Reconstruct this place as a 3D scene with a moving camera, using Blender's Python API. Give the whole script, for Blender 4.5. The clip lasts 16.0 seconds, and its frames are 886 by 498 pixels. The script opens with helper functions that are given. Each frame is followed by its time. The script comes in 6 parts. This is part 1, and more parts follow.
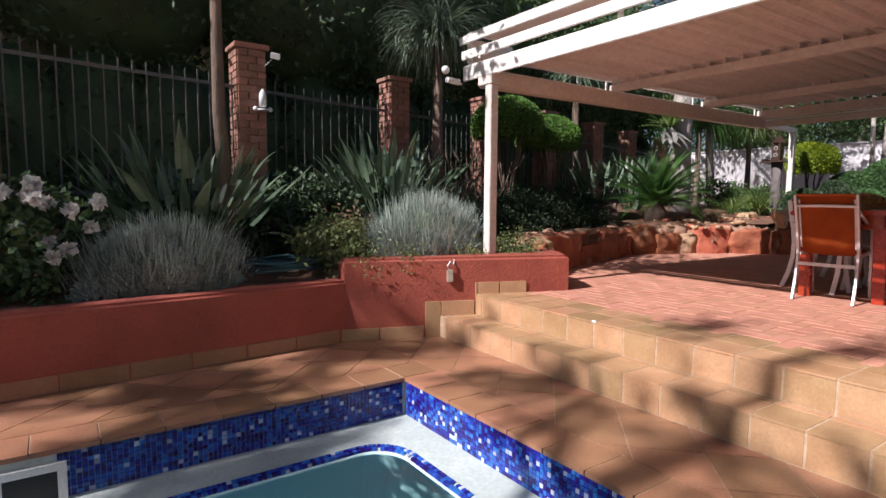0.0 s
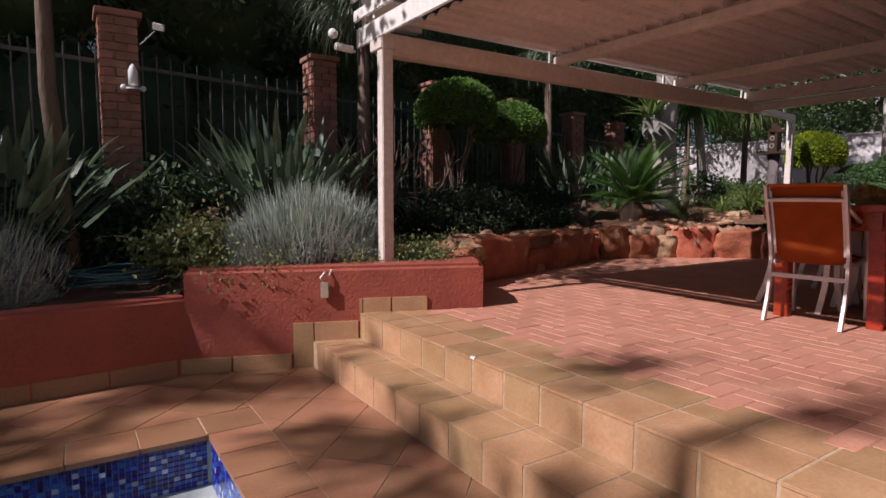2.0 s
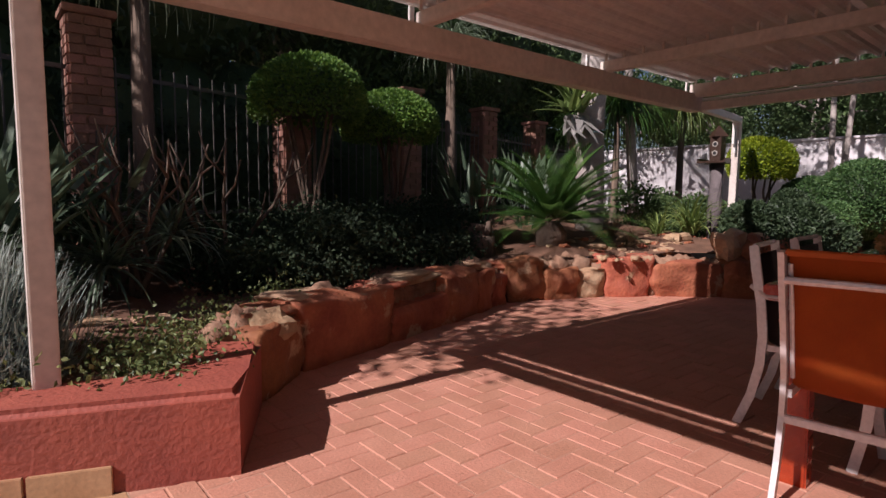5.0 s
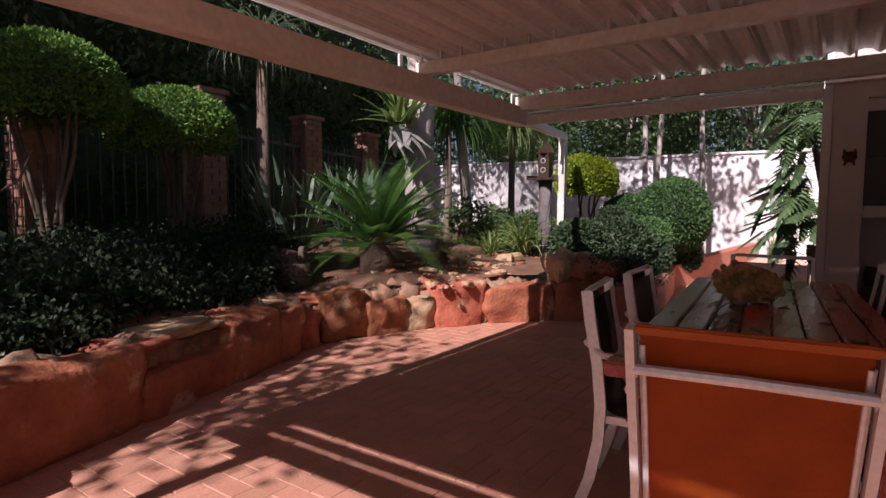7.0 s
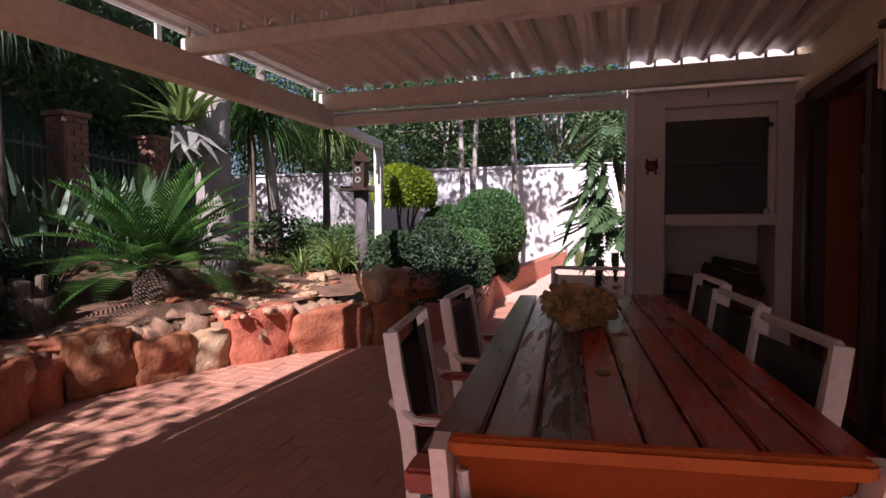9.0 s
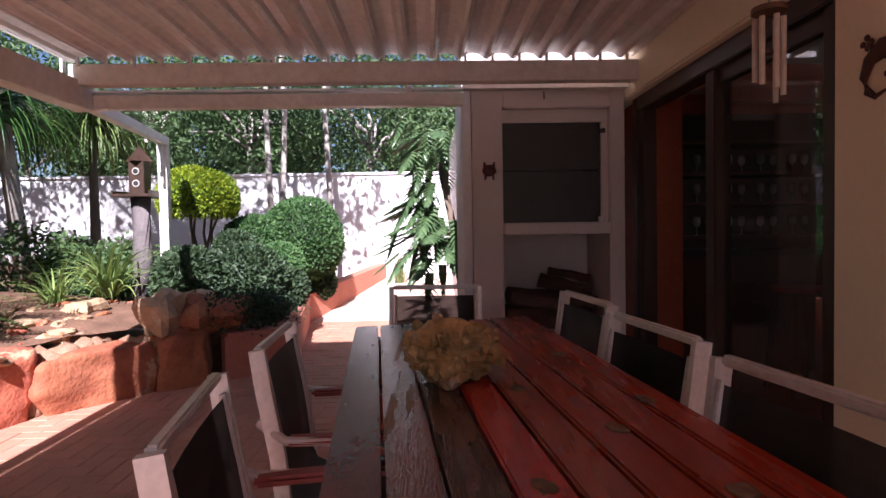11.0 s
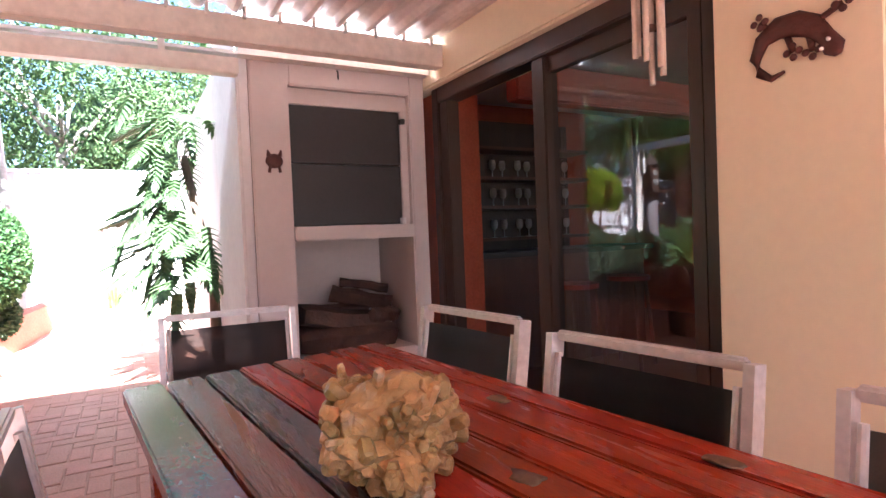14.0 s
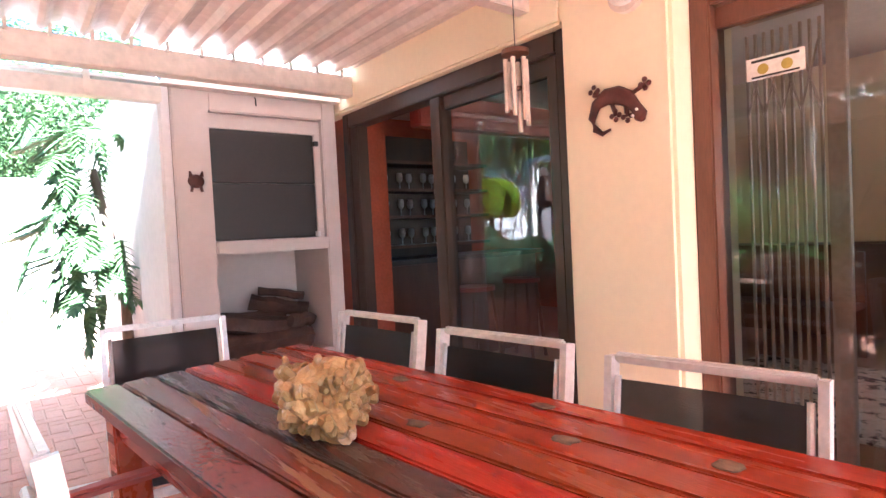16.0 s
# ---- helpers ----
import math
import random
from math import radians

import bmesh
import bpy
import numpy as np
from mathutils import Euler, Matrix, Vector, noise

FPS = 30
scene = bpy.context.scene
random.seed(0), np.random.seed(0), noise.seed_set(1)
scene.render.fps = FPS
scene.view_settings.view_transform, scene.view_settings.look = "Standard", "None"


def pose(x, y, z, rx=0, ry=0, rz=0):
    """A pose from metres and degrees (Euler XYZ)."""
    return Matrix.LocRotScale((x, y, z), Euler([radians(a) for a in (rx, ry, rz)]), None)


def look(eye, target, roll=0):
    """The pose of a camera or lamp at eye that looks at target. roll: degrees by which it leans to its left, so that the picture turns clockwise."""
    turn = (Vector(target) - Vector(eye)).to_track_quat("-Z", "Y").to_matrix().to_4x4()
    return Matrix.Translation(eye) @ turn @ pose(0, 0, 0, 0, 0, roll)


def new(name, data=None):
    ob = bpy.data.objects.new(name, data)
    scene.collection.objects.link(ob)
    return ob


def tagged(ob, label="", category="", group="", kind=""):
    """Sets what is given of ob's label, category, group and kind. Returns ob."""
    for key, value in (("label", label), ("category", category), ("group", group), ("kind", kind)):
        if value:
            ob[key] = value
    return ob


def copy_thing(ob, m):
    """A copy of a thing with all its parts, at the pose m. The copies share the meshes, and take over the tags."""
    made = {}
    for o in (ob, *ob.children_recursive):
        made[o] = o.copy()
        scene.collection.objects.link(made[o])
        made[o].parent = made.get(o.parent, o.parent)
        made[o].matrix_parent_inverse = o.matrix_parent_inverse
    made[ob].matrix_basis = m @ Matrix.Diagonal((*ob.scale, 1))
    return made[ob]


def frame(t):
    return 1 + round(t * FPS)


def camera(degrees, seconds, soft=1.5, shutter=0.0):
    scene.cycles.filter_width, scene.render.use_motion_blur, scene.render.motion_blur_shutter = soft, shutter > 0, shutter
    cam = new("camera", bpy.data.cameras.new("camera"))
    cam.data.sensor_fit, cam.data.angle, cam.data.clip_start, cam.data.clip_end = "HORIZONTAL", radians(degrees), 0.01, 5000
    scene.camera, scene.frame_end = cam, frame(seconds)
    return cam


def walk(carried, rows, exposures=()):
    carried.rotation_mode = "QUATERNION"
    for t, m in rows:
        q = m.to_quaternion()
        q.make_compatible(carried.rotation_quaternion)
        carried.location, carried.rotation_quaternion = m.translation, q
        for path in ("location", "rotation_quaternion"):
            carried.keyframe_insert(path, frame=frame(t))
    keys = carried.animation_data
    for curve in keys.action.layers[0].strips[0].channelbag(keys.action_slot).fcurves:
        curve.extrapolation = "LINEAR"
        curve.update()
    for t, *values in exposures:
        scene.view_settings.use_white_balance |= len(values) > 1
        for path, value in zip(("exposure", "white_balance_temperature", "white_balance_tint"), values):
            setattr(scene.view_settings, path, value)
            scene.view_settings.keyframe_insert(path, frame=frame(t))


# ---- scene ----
cam = camera(76.2, 16.0)
PATH = [
    (0, (0.657, 0.001, 1.251), (1.791, 1.639, 1.067), 0.4),
    (0.5, (0.997, 0.031, 1.232), (2.126, 1.671, 1.051), 0.1),
    (1, (1.351, 0.118, 1.228), (2.477, 1.761, 1.047), 0.2),
    (1.5, (1.716, 0.213, 1.211), (2.833, 1.862, 1.031), 0.2),
    (2, (2.089, 0.328, 1.202), (3.183, 1.993, 1.021), 0.2),
    (2.5, (2.465, 0.51, 1.22), (3.543, 2.184, 1.041), 0.1),
    (3, (2.808, 0.725, 1.241), (3.883, 2.403, 1.065), 0.1),
    (3.2, (2.937, 0.814, 1.254), (4.013, 2.491, 1.08), 0.1),
    (5.3, (4.05, 1.683, 1.509), (5.372, 3.172, 1.322), 0.7),
    (5.5, (4.136, 1.725, 1.541), (5.487, 3.188, 1.359), 0.7),
    (6, (4.337, 1.803, 1.562), (5.783, 3.174, 1.393), 0.6),
    (6.5, (4.562, 1.873, 1.551), (6.108, 3.133, 1.398), 0.5),
    (7, (4.719, 1.938, 1.538), (6.356, 3.079, 1.396), 0.4),
    (7.5, (4.878, 2.005, 1.535), (6.596, 3.02, 1.406), 0.2),
    (8, (5.029, 2.051, 1.528), (6.823, 2.927, 1.414), 0.1),
    (8.5, (5.187, 2.071, 1.54), (7.046, 2.802, 1.437), -0.2),
    (9, (5.33, 2.099, 1.534), (7.237, 2.697, 1.439), -0.4),
    (9.5, (5.476, 2.146, 1.54), (7.421, 2.603, 1.452), -0.6),
    (10, (5.619, 2.199, 1.544), (7.597, 2.484, 1.463), -0.8),
    (10.2, (5.687, 2.216, 1.538), (7.675, 2.425, 1.467), -0.7),
    (12.3, (6.342, 2.475, 1.533), (8.288, 2.02, 1.459), -1.7),
    (12.5, (6.394, 2.496, 1.527), (8.324, 1.973, 1.462), -1.6),
    (13, (6.505, 2.526, 1.526), (8.385, 1.846, 1.464), -1.8),
    (13.5, (6.597, 2.552, 1.517), (8.415, 1.72, 1.459), -2.0),
    (14, (6.637, 2.574, 1.511), (8.383, 1.6, 1.456), -2.3),
    (14.5, (6.618, 2.61, 1.516), (8.289, 1.512, 1.462), -2.6),
    (15, (6.549, 2.651, 1.527), (8.166, 1.475, 1.471), -2.8),
    (15.5, (6.422, 2.707, 1.552), (8.014, 1.498, 1.492), -3.0),
    (16, (6.285, 2.782, 1.57), (7.856, 1.546, 1.508), -2.9),
]
EXPOSURES = [(0, 0.6, 5900, 16), (1.0, 0.25, 6000, 20), (3, 0.02, 6200, 23), (6, 0.3, 6150, 25), (9, 0.75, 5800, 24), (10.2, 1.12, 5600, 20),
             (12.5, 2.72, 5650, 25), (13.5, 3.6, 5480, 19), (14.5, 4.15, 5200, 9), (16, 4.63, 4980, 5)]
walk(cam, [(t, look(eye, target, roll)) for t, eye, target, roll in PATH], EXPOSURES)

# ---- light ----
SUN_ELEV, SUN_DIR = 41.0, (1.0, -0.02)
world = bpy.data.worlds.new("sky")
scene.world = world
world.use_nodes = True
wn = world.node_tree.nodes
sky = wn.new("ShaderNodeTexSky")
sky.sky_type, sky.sun_disc = "NISHITA", False
sky.sun_elevation, sky.sun_rotation = radians(SUN_ELEV), radians(-89)
wn["Background"].inputs[1].default_value = 0.037
world.node_tree.links.new(sky.outputs[0], wn["Background"].inputs[0])
sun_data = bpy.data.lights.new("sun", "SUN")
sun_data.energy, sun_data.angle, sun_data.color = 5.0, radians(0.53), (1.0, 0.94, 0.86)
sun = new("sun", sun_data)
sun.matrix_world = look((0, 0, 0), (SUN_DIR[0] * math.cos(radians(SUN_ELEV)), SUN_DIR[1] * math.cos(radians(SUN_ELEV)), -math.sin(radians(SUN_ELEV))))


# ---- materials ----
def material(name, col, col2=None, rough=0.6, metal=0.0, scale=6.0, fine=60.0, bump=0.15, rand=0.0, island=0.0,
             coat=0.0, patch_rough=None, leaf=0.0, stretch=(1, 1, 1), spec=0.5, patch=None, patch_scale=3.0, patch_size=0.55, roughvar=0.1, grain=0.5):
    """A worn surface: two scales of noise in colour, bump and gloss, with chance per piece."""
    mt = bpy.data.materials.new(name)
    mt.use_nodes = True
    nt = mt.node_tree
    n, l = nt.nodes, nt.links
    p = n["Principled BSDF"]
    geo = n.new("ShaderNodeNewGeometry")
    mp = n.new("ShaderNodeMapping")
    mp.inputs["Scale"].default_value = stretch
    l.new(geo.outputs["Position"], mp.inputs["Vector"])
    big = n.new("ShaderNodeTexNoise")
    big.inputs["Scale"].default_value, big.inputs["Detail"].default_value = scale, 5
    small = n.new("ShaderNodeTexNoise")
    small.inputs["Scale"].default_value, small.inputs["Detail"].default_value = fine, 4
    for t in (big, small):
        l.new(mp.outputs[0], t.inputs["Vector"])
    col2 = col2 or tuple(c * 0.7 for c in col)
    mix = n.new("ShaderNodeMix")
    mix.data_type = "RGBA"
    mix.inputs[6].default_value, mix.inputs[7].default_value = (*col2, 1), (*col, 1)
    ramp = n.new("ShaderNodeMapRange")
    ramp.inputs["From Min"].default_value, ramp.inputs["From Max"].default_value = 0.3, 0.7
    l.new(big.outputs[0], ramp.inputs["Value"])
    l.new(ramp.outputs[0], mix.inputs[0])
    out = mix.outputs[2]
    hsv = n.new("ShaderNodeHueSaturation")
    val = n.new("ShaderNodeMath")
    val.operation = "MULTIPLY_ADD"
    val.inputs[1].default_value, val.inputs[2].default_value = grain, 1 - grain / 2
    l.new(small.outputs[0], val.inputs[0])
    l.new(val.outputs[0], hsv.inputs["Value"])
    l.new(out, hsv.inputs["Color"])
    out = hsv.outputs[0]
    if rand or island:
        src = n.new("ShaderNodeObjectInfo").outputs["Random"] if rand else geo.outputs["Random Per Island"]
        h2 = n.new("ShaderNodeHueSaturation")
        m1 = n.new("ShaderNodeMapRange")
        a = rand or island
        m1.inputs["To Min"].default_value, m1.inputs["To Max"].default_value = 1 - a, 1 + a
        l.new(src, m1.inputs["Value"])
        l.new(m1.outputs[0], h2.inputs["Value"])
        m2 = n.new("ShaderNodeMapRange")
        m2.inputs["To Min"].default_value, m2.inputs["To Max"].default_value = 0.5 + a * 0.05, 0.5 - a * 0.05
        l.new(src, m2.inputs["Value"])
        l.new(m2.outputs[0], h2.inputs["Hue"])
        l.new(out, h2.inputs["Color"])
        out = h2.outputs[0]
    if patch:
        pn = n.new("ShaderNodeTexNoise")
        pn.inputs["Scale"].default_value, pn.inputs["Detail"].default_value = patch_scale, 8
        pn.inputs["Roughness"].default_value = 0.65
        l.new(mp.outputs[0], pn.inputs["Vector"])
        pr = n.new("ShaderNodeMapRange")
        pr.inputs["From Min"].default_value, pr.inputs["From Max"].default_value = patch_size, patch_size + 0.06
        l.new(pn.outputs[0], pr.inputs["Value"])
        pm = n.new("ShaderNodeMix")
        pm.data_type = "RGBA"
        pm.inputs[7].default_value = (*patch, 1)
        l.new(pr.outputs[0], pm.inputs[0])
        l.new(out, pm.inputs[6])
        out = pm.outputs[2]
    l.new(out, p.inputs["Base Color"])
    rr = n.new("ShaderNodeMapRange")
    rr.inputs["To Min"].default_value, rr.inputs["To Max"].default_value = max(0.02, rough - roughvar), min(1, rough + roughvar)
    l.new(big.outputs[0], rr.inputs["Value"])
    if patch and patch_rough is not None:
        rm = n.new("ShaderNodeMix")
        rm.inputs[3].default_value = patch_rough
        l.new(pr.outputs[0], rm.inputs[0])
        l.new(rr.outputs[0], rm.inputs[2])
        l.new(rm.outputs[0], p.inputs["Roughness"])
    else:
        l.new(rr.outputs[0], p.inputs["Roughness"])
    p.inputs["Metallic"].default_value = metal
    p.inputs["Specular IOR Level"].default_value = spec
    p.inputs["Coat Weight"].default_value = coat
    p.inputs["Coat Roughness"].default_value = 0.12
    if bump:
        b = n.new("ShaderNodeBump")
        b.inputs["Strength"].default_value, b.inputs["Distance"].default_value = bump, 0.01
        add = n.new("ShaderNodeMath")
        l.new(big.outputs[0], add.inputs[0])
        l.new(small.outputs[0], add.inputs[1])
        l.new(add.outputs[0], b.inputs["Height"])
        l.new(b.outputs[0], p.inputs["Normal"])
    if leaf:
        tr = n.new("ShaderNodeBsdfTranslucent")
        l.new(out, tr.inputs["Color"])
        ms = n.new("ShaderNodeMixShader")
        ms.inputs[0].default_value = leaf
        l.new(p.outputs[0], ms.inputs[1])
        l.new(tr.outputs[0], ms.inputs[2])
        l.new(ms.outputs[0], n["Material Output"].inputs["Surface"])
    return mt


def glass(name, tint, ior=1.5, rough=0.0, ripple=0.0):
    """A clear pane or water: what lies behind, tinted, under a Fresnel gloss."""
    mt = bpy.data.materials.new(name)
    mt.use_nodes = True
    n, l = mt.node_tree.nodes, mt.node_tree.links
    n.remove(n["Principled BSDF"])
    fr = n.new("ShaderNodeFresnel")
    fr.inputs["IOR"].default_value = ior
    tr = n.new("ShaderNodeBsdfTransparent")
    tr.inputs["Color"].default_value = (*tint, 1)
    gl = n.new("ShaderNodeBsdfGlossy")
    gl.inputs["Roughness"].default_value = rough
    ms = n.new("ShaderNodeMixShader")
    l.new(fr.outputs[0], ms.inputs[0])
    l.new(tr.outputs[0], ms.inputs[1])
    l.new(gl.outputs[0], ms.inputs[2])
    l.new(ms.outputs[0], n["Material Output"].inputs["Surface"])
    if ripple:
        geo = n.new("ShaderNodeNewGeometry")
        nz = n.new("ShaderNodeTexNoise")
        nz.inputs["Scale"].default_value = 5
        l.new(geo.outputs["Position"], nz.inputs["Vector"])
        b = n.new("ShaderNodeBump")
        b.inputs["Strength"].default_value, b.inputs["Distance"].default_value = ripple, 0.03
        l.new(nz.outputs[0], b.inputs["Height"])
        l.new(b.outputs[0], gl.inputs["Normal"])
        l.new(b.outputs[0], fr.inputs["Normal"])
    return mt


PLASTER = material("red plaster", (0.36, 0.085, 0.05), (0.27, 0.06, 0.04), 0.75, scale=3, fine=45, bump=0.5)
TILE = material("terracotta tile", (0.46, 0.28, 0.15), (0.36, 0.20, 0.10), 0.42, scale=5, fine=70, bump=0.12, rand=0.16)
DECK_TILE = material("deck tile", (0.37, 0.19, 0.105), (0.28, 0.13, 0.07), 0.42, scale=3, fine=60, bump=0.15, rand=0.16)
GROUT = material("pale grout", (0.50, 0.35, 0.225), (0.38, 0.26, 0.16), 0.9, scale=20)
BRICK_GROUT = material("sandy joint", (0.50, 0.265, 0.18), (0.41, 0.205, 0.135), 0.95, scale=20)
PAVER = material("pink clay paver", (0.53, 0.252, 0.168), (0.45, 0.20, 0.13), 0.75, scale=4, fine=80, bump=0.3, rand=0.07)
PAVER_FAR = material("pink clay pavers", (0.53, 0.252, 0.168), (0.45, 0.20, 0.13), 0.75, scale=4, fine=80, bump=0.3, island=0.07)
SOIL = material("red soil", (0.22, 0.11, 0.065), (0.12, 0.06, 0.035), 0.95, scale=5, fine=40, bump=0.9)
STONE = material("red sandstone", (0.42, 0.15, 0.065), (0.25, 0.068, 0.034), 0.8, scale=5, fine=35, bump=0.9, rand=0.25, patch=(0.50, 0.33, 0.20), patch_scale=3.5, patch_size=0.58)
PALE_STONE = material("ochre sandstone", (0.52, 0.36, 0.22), (0.38, 0.22, 0.12), 0.85, scale=6, fine=40, bump=0.9, rand=0.15, patch=(0.34, 0.13, 0.06), patch_scale=4, patch_size=0.6)
MORTAR = material("mortar", (0.36, 0.22, 0.14), (0.24, 0.12, 0.07), 0.95, scale=12, bump=0.8)
WHITE_STEEL = material("cream painted steel", (0.72, 0.64, 0.57), (0.62, 0.53, 0.46), 0.45, scale=2.5, fine=25, bump=0.03)
LOUVRE = material("cream louvre", (0.72, 0.66, 0.61), (0.64, 0.57, 0.52), 0.36, scale=2, fine=20, bump=0.02, rand=0.05)
FASCIA = material("white fascia", (0.80, 0.77, 0.72), (0.70, 0.66, 0.61), 0.5, scale=2, fine=25, bump=0.03)
WHITE_WALL = material("white wall paint", (0.78, 0.74, 0.74), (0.68, 0.63, 0.63), 0.85, scale=1.5, fine=25, bump=0.12, grain=0.2)
BRAAI_PAINT = material("pale pink wall paint", (0.62, 0.53, 0.505), (0.55, 0.465, 0.44), 0.85, scale=2, fine=30, bump=0.05, grain=0.1)
CREAM = material("cream wall paint", (0.86, 0.755, 0.55), (0.82, 0.71, 0.51), 0.85, scale=2, fine=30, bump=0.05, grain=0.1)
DARK_WOOD = material("dark wooden frame", (0.055, 0.028, 0.018), (0.035, 0.017, 0.011), 0.4, scale=4, fine=60, bump=0.08, stretch=(3, 3, 0.4))
BROWN_WOOD = material("brown wooden frame", (0.16, 0.07, 0.04), (0.11, 0.045, 0.026), 0.45, scale=4, fine=60, bump=0.08, stretch=(3, 3, 0.4))
BLACK_STEEL = material("black steel plate", (0.028, 0.022, 0.022), (0.02, 0.016, 0.016), 0.5, scale=3, bump=0.03)
TABLE_RED = material("red painted wood", (0.40, 0.045, 0.012), (0.27, 0.024, 0.008), 0.27, scale=3, fine=40, bump=0.12, stretch=(0.7, 6, 6), rand=0.2,
                     patch=(0.13, 0.07, 0.035), patch_scale=3, patch_size=0.665, patch_rough=0.6, coat=0.1)
TABLE_WORN = material("worn red painted wood", (0.22, 0.05, 0.022), (0.13, 0.04, 0.022), 0.2, scale=4, fine=45, bump=0.3, stretch=(0.6, 7, 7),
                      patch=(0.24, 0.12, 0.055), patch_scale=4.5, patch_size=0.56, patch_rough=0.6, coat=0.0)
TABLE_EDGE = material("glossy dark red board", (0.17, 0.03, 0.022), (0.11, 0.022, 0.018), 0.21, scale=4, fine=40, bump=0.1, stretch=(1.2, 3, 3),
                      patch=(0.05, 0.03, 0.022), patch_scale=7, patch_size=0.63, patch_rough=0.6, coat=0.0)
TABLE_DARK = material("flaking dark board", (0.12, 0.04, 0.028), (0.07, 0.03, 0.022), 0.18, scale=4, fine=50, bump=0.3, stretch=(0.8, 7, 7),
                      patch=(0.075, 0.05, 0.033), patch_scale=6, patch_size=0.5, patch_rough=0.6, coat=0.1)
ALU = material("pale aluminium", (0.70, 0.66, 0.65), (0.62, 0.57, 0.56), 0.38, metal=0.25, scale=5, bump=0.02)
SLING = material("black mesh sling", (0.022, 0.017, 0.018), (0.015, 0.012, 0.013), 0.65, scale=200, fine=500, bump=0.3)
def see_through(mt, share):
    """An open weave: part of the light passes between the threads."""
    n, l = mt.node_tree.nodes, mt.node_tree.links
    src = n["Material Output"].inputs["Surface"].links[0].from_socket
    tr = n.new("ShaderNodeBsdfTransparent")
    ms = n.new("ShaderNodeMixShader")
    ms.inputs[0].default_value = share
    l.new(src, ms.inputs[1])
    l.new(tr.outputs[0], ms.inputs[2])
    l.new(ms.outputs[0], n["Material Output"].inputs["Surface"])


see_through(SLING, 0.05)
SLING_ORANGE = material("orange mesh sling", (0.62, 0.15, 0.018), (0.52, 0.11, 0.012), 0.7, scale=8, fine=400, bump=0.3, leaf=0.3)
ARM_RED = material("red wooden armrest", (0.36, 0.06, 0.04), (0.28, 0.045, 0.03), 0.5)
QUARTZ = material("ochre quartz", (0.50, 0.34, 0.14), (0.30, 0.17, 0.06), 0.4, scale=16, fine=80, bump=0.7, patch=(0.42, 0.32, 0.22), patch_scale=7, patch_size=0.58, island=0.25)
BARK = material("grey bark", (0.20, 0.14, 0.10), (0.10, 0.07, 0.05), 0.95, scale=9, fine=50, bump=1.0, stretch=(1, 1, 0.3))
PALE_BARK = material("pale bark", (0.46, 0.40, 0.36), (0.30, 0.25, 0.22), 0.9, scale=6, fine=40, bump=0.6)
FENCE_STEEL = material("grey fence steel", (0.13, 0.12, 0.11), (0.08, 0.075, 0.07), 0.5, scale=8)
PILLAR_BRICK = material("salmon brick", (0.36, 0.185, 0.13), (0.25, 0.125, 0.088), 0.85, scale=8, fine=60, bump=0.5, rand=0.2)
MOSAIC = material("blue mosaic", (0.03, 0.055, 0.42), (0.02, 0.03, 0.22), 0.15, scale=30, fine=90, bump=0.05, island=0.7)
MARBELITE = material("pale pool plaster", (0.46, 0.50, 0.46), (0.39, 0.43, 0.40), 0.8, scale=3, fine=40, bump=0.1)
TURQ = material("turquoise pool plaster", (0.62, 0.90, 0.87), (0.56, 0.86, 0.83), 0.8, scale=3, grain=0.2)
WATER = glass("pool water", (0.93, 1.0, 0.99), 1.33, 0.0, 0.06)
PANE = glass("window glass", (0.84, 0.82, 0.78), 1.85)
TERRA_RED = material("interior red wall", (0.50, 0.13, 0.07), (0.42, 0.10, 0.05), 0.8)
DARK_FLOOR = material("interior timber floor", (0.28, 0.14, 0.07), (0.2, 0.1, 0.05), 0.4, stretch=(1, 6, 1))
BLACK = material("black paint", (0.02, 0.02, 0.02), (0.012, 0.012, 0.012), 0.5)
RUST = material("rusted sheet steel", (0.10, 0.025, 0.018), (0.06, 0.016, 0.012), 0.55, scale=15, fine=60, bump=0.3)
LOG = material("dark firewood", (0.10, 0.05, 0.035), (0.045, 0.025, 0.02), 0.9, scale=8, fine=40, bump=0.9)
WHITE_PLASTIC = material("white plastic", (0.75, 0.74, 0.71), (0.65, 0.63, 0.6), 0.4)
BLUE_HOSE = material("teal hose", (0.03, 0.09, 0.10), (0.02, 0.06, 0.07), 0.45)
BAMBOO = material("pale chime tube", (0.66, 0.55, 0.47), (0.55, 0.44, 0.36), 0.4, scale=12)


def leafmat(name, col, col2, rough=0.62, island=0.35, leaf=0.25, scale=2.0):
    return material(name, col, col2, rough, scale=scale, fine=30, bump=0.0, island=island, leaf=leaf)


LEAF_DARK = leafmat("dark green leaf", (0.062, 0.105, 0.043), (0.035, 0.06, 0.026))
# leaf green darkened so that its colour carries the shade
LEAF_SHADED = leafmat("shaded leaf", (0.042, 0.072, 0.03), (0.024, 0.042, 0.018), 0.8)
LEAF_TREE = leafmat("tree leaf", (0.10, 0.17, 0.055), (0.05, 0.09, 0.03))
LEAF_MID = leafmat("topiary leaf", (0.14, 0.27, 0.04), (0.08, 0.165, 0.027))
LEAF_YELLOW = leafmat("yellow green leaf", (0.34, 0.42, 0.02), (0.20, 0.28, 0.015), leaf=0.35)
LEAF_GREY = leafmat("grey lavender leaf", (0.46, 0.51, 0.45), (0.30, 0.35, 0.30), 0.8)
LEAF_STRAP = leafmat("grey green strap leaf", (0.22, 0.28, 0.18), (0.13, 0.18, 0.115), 0.4)
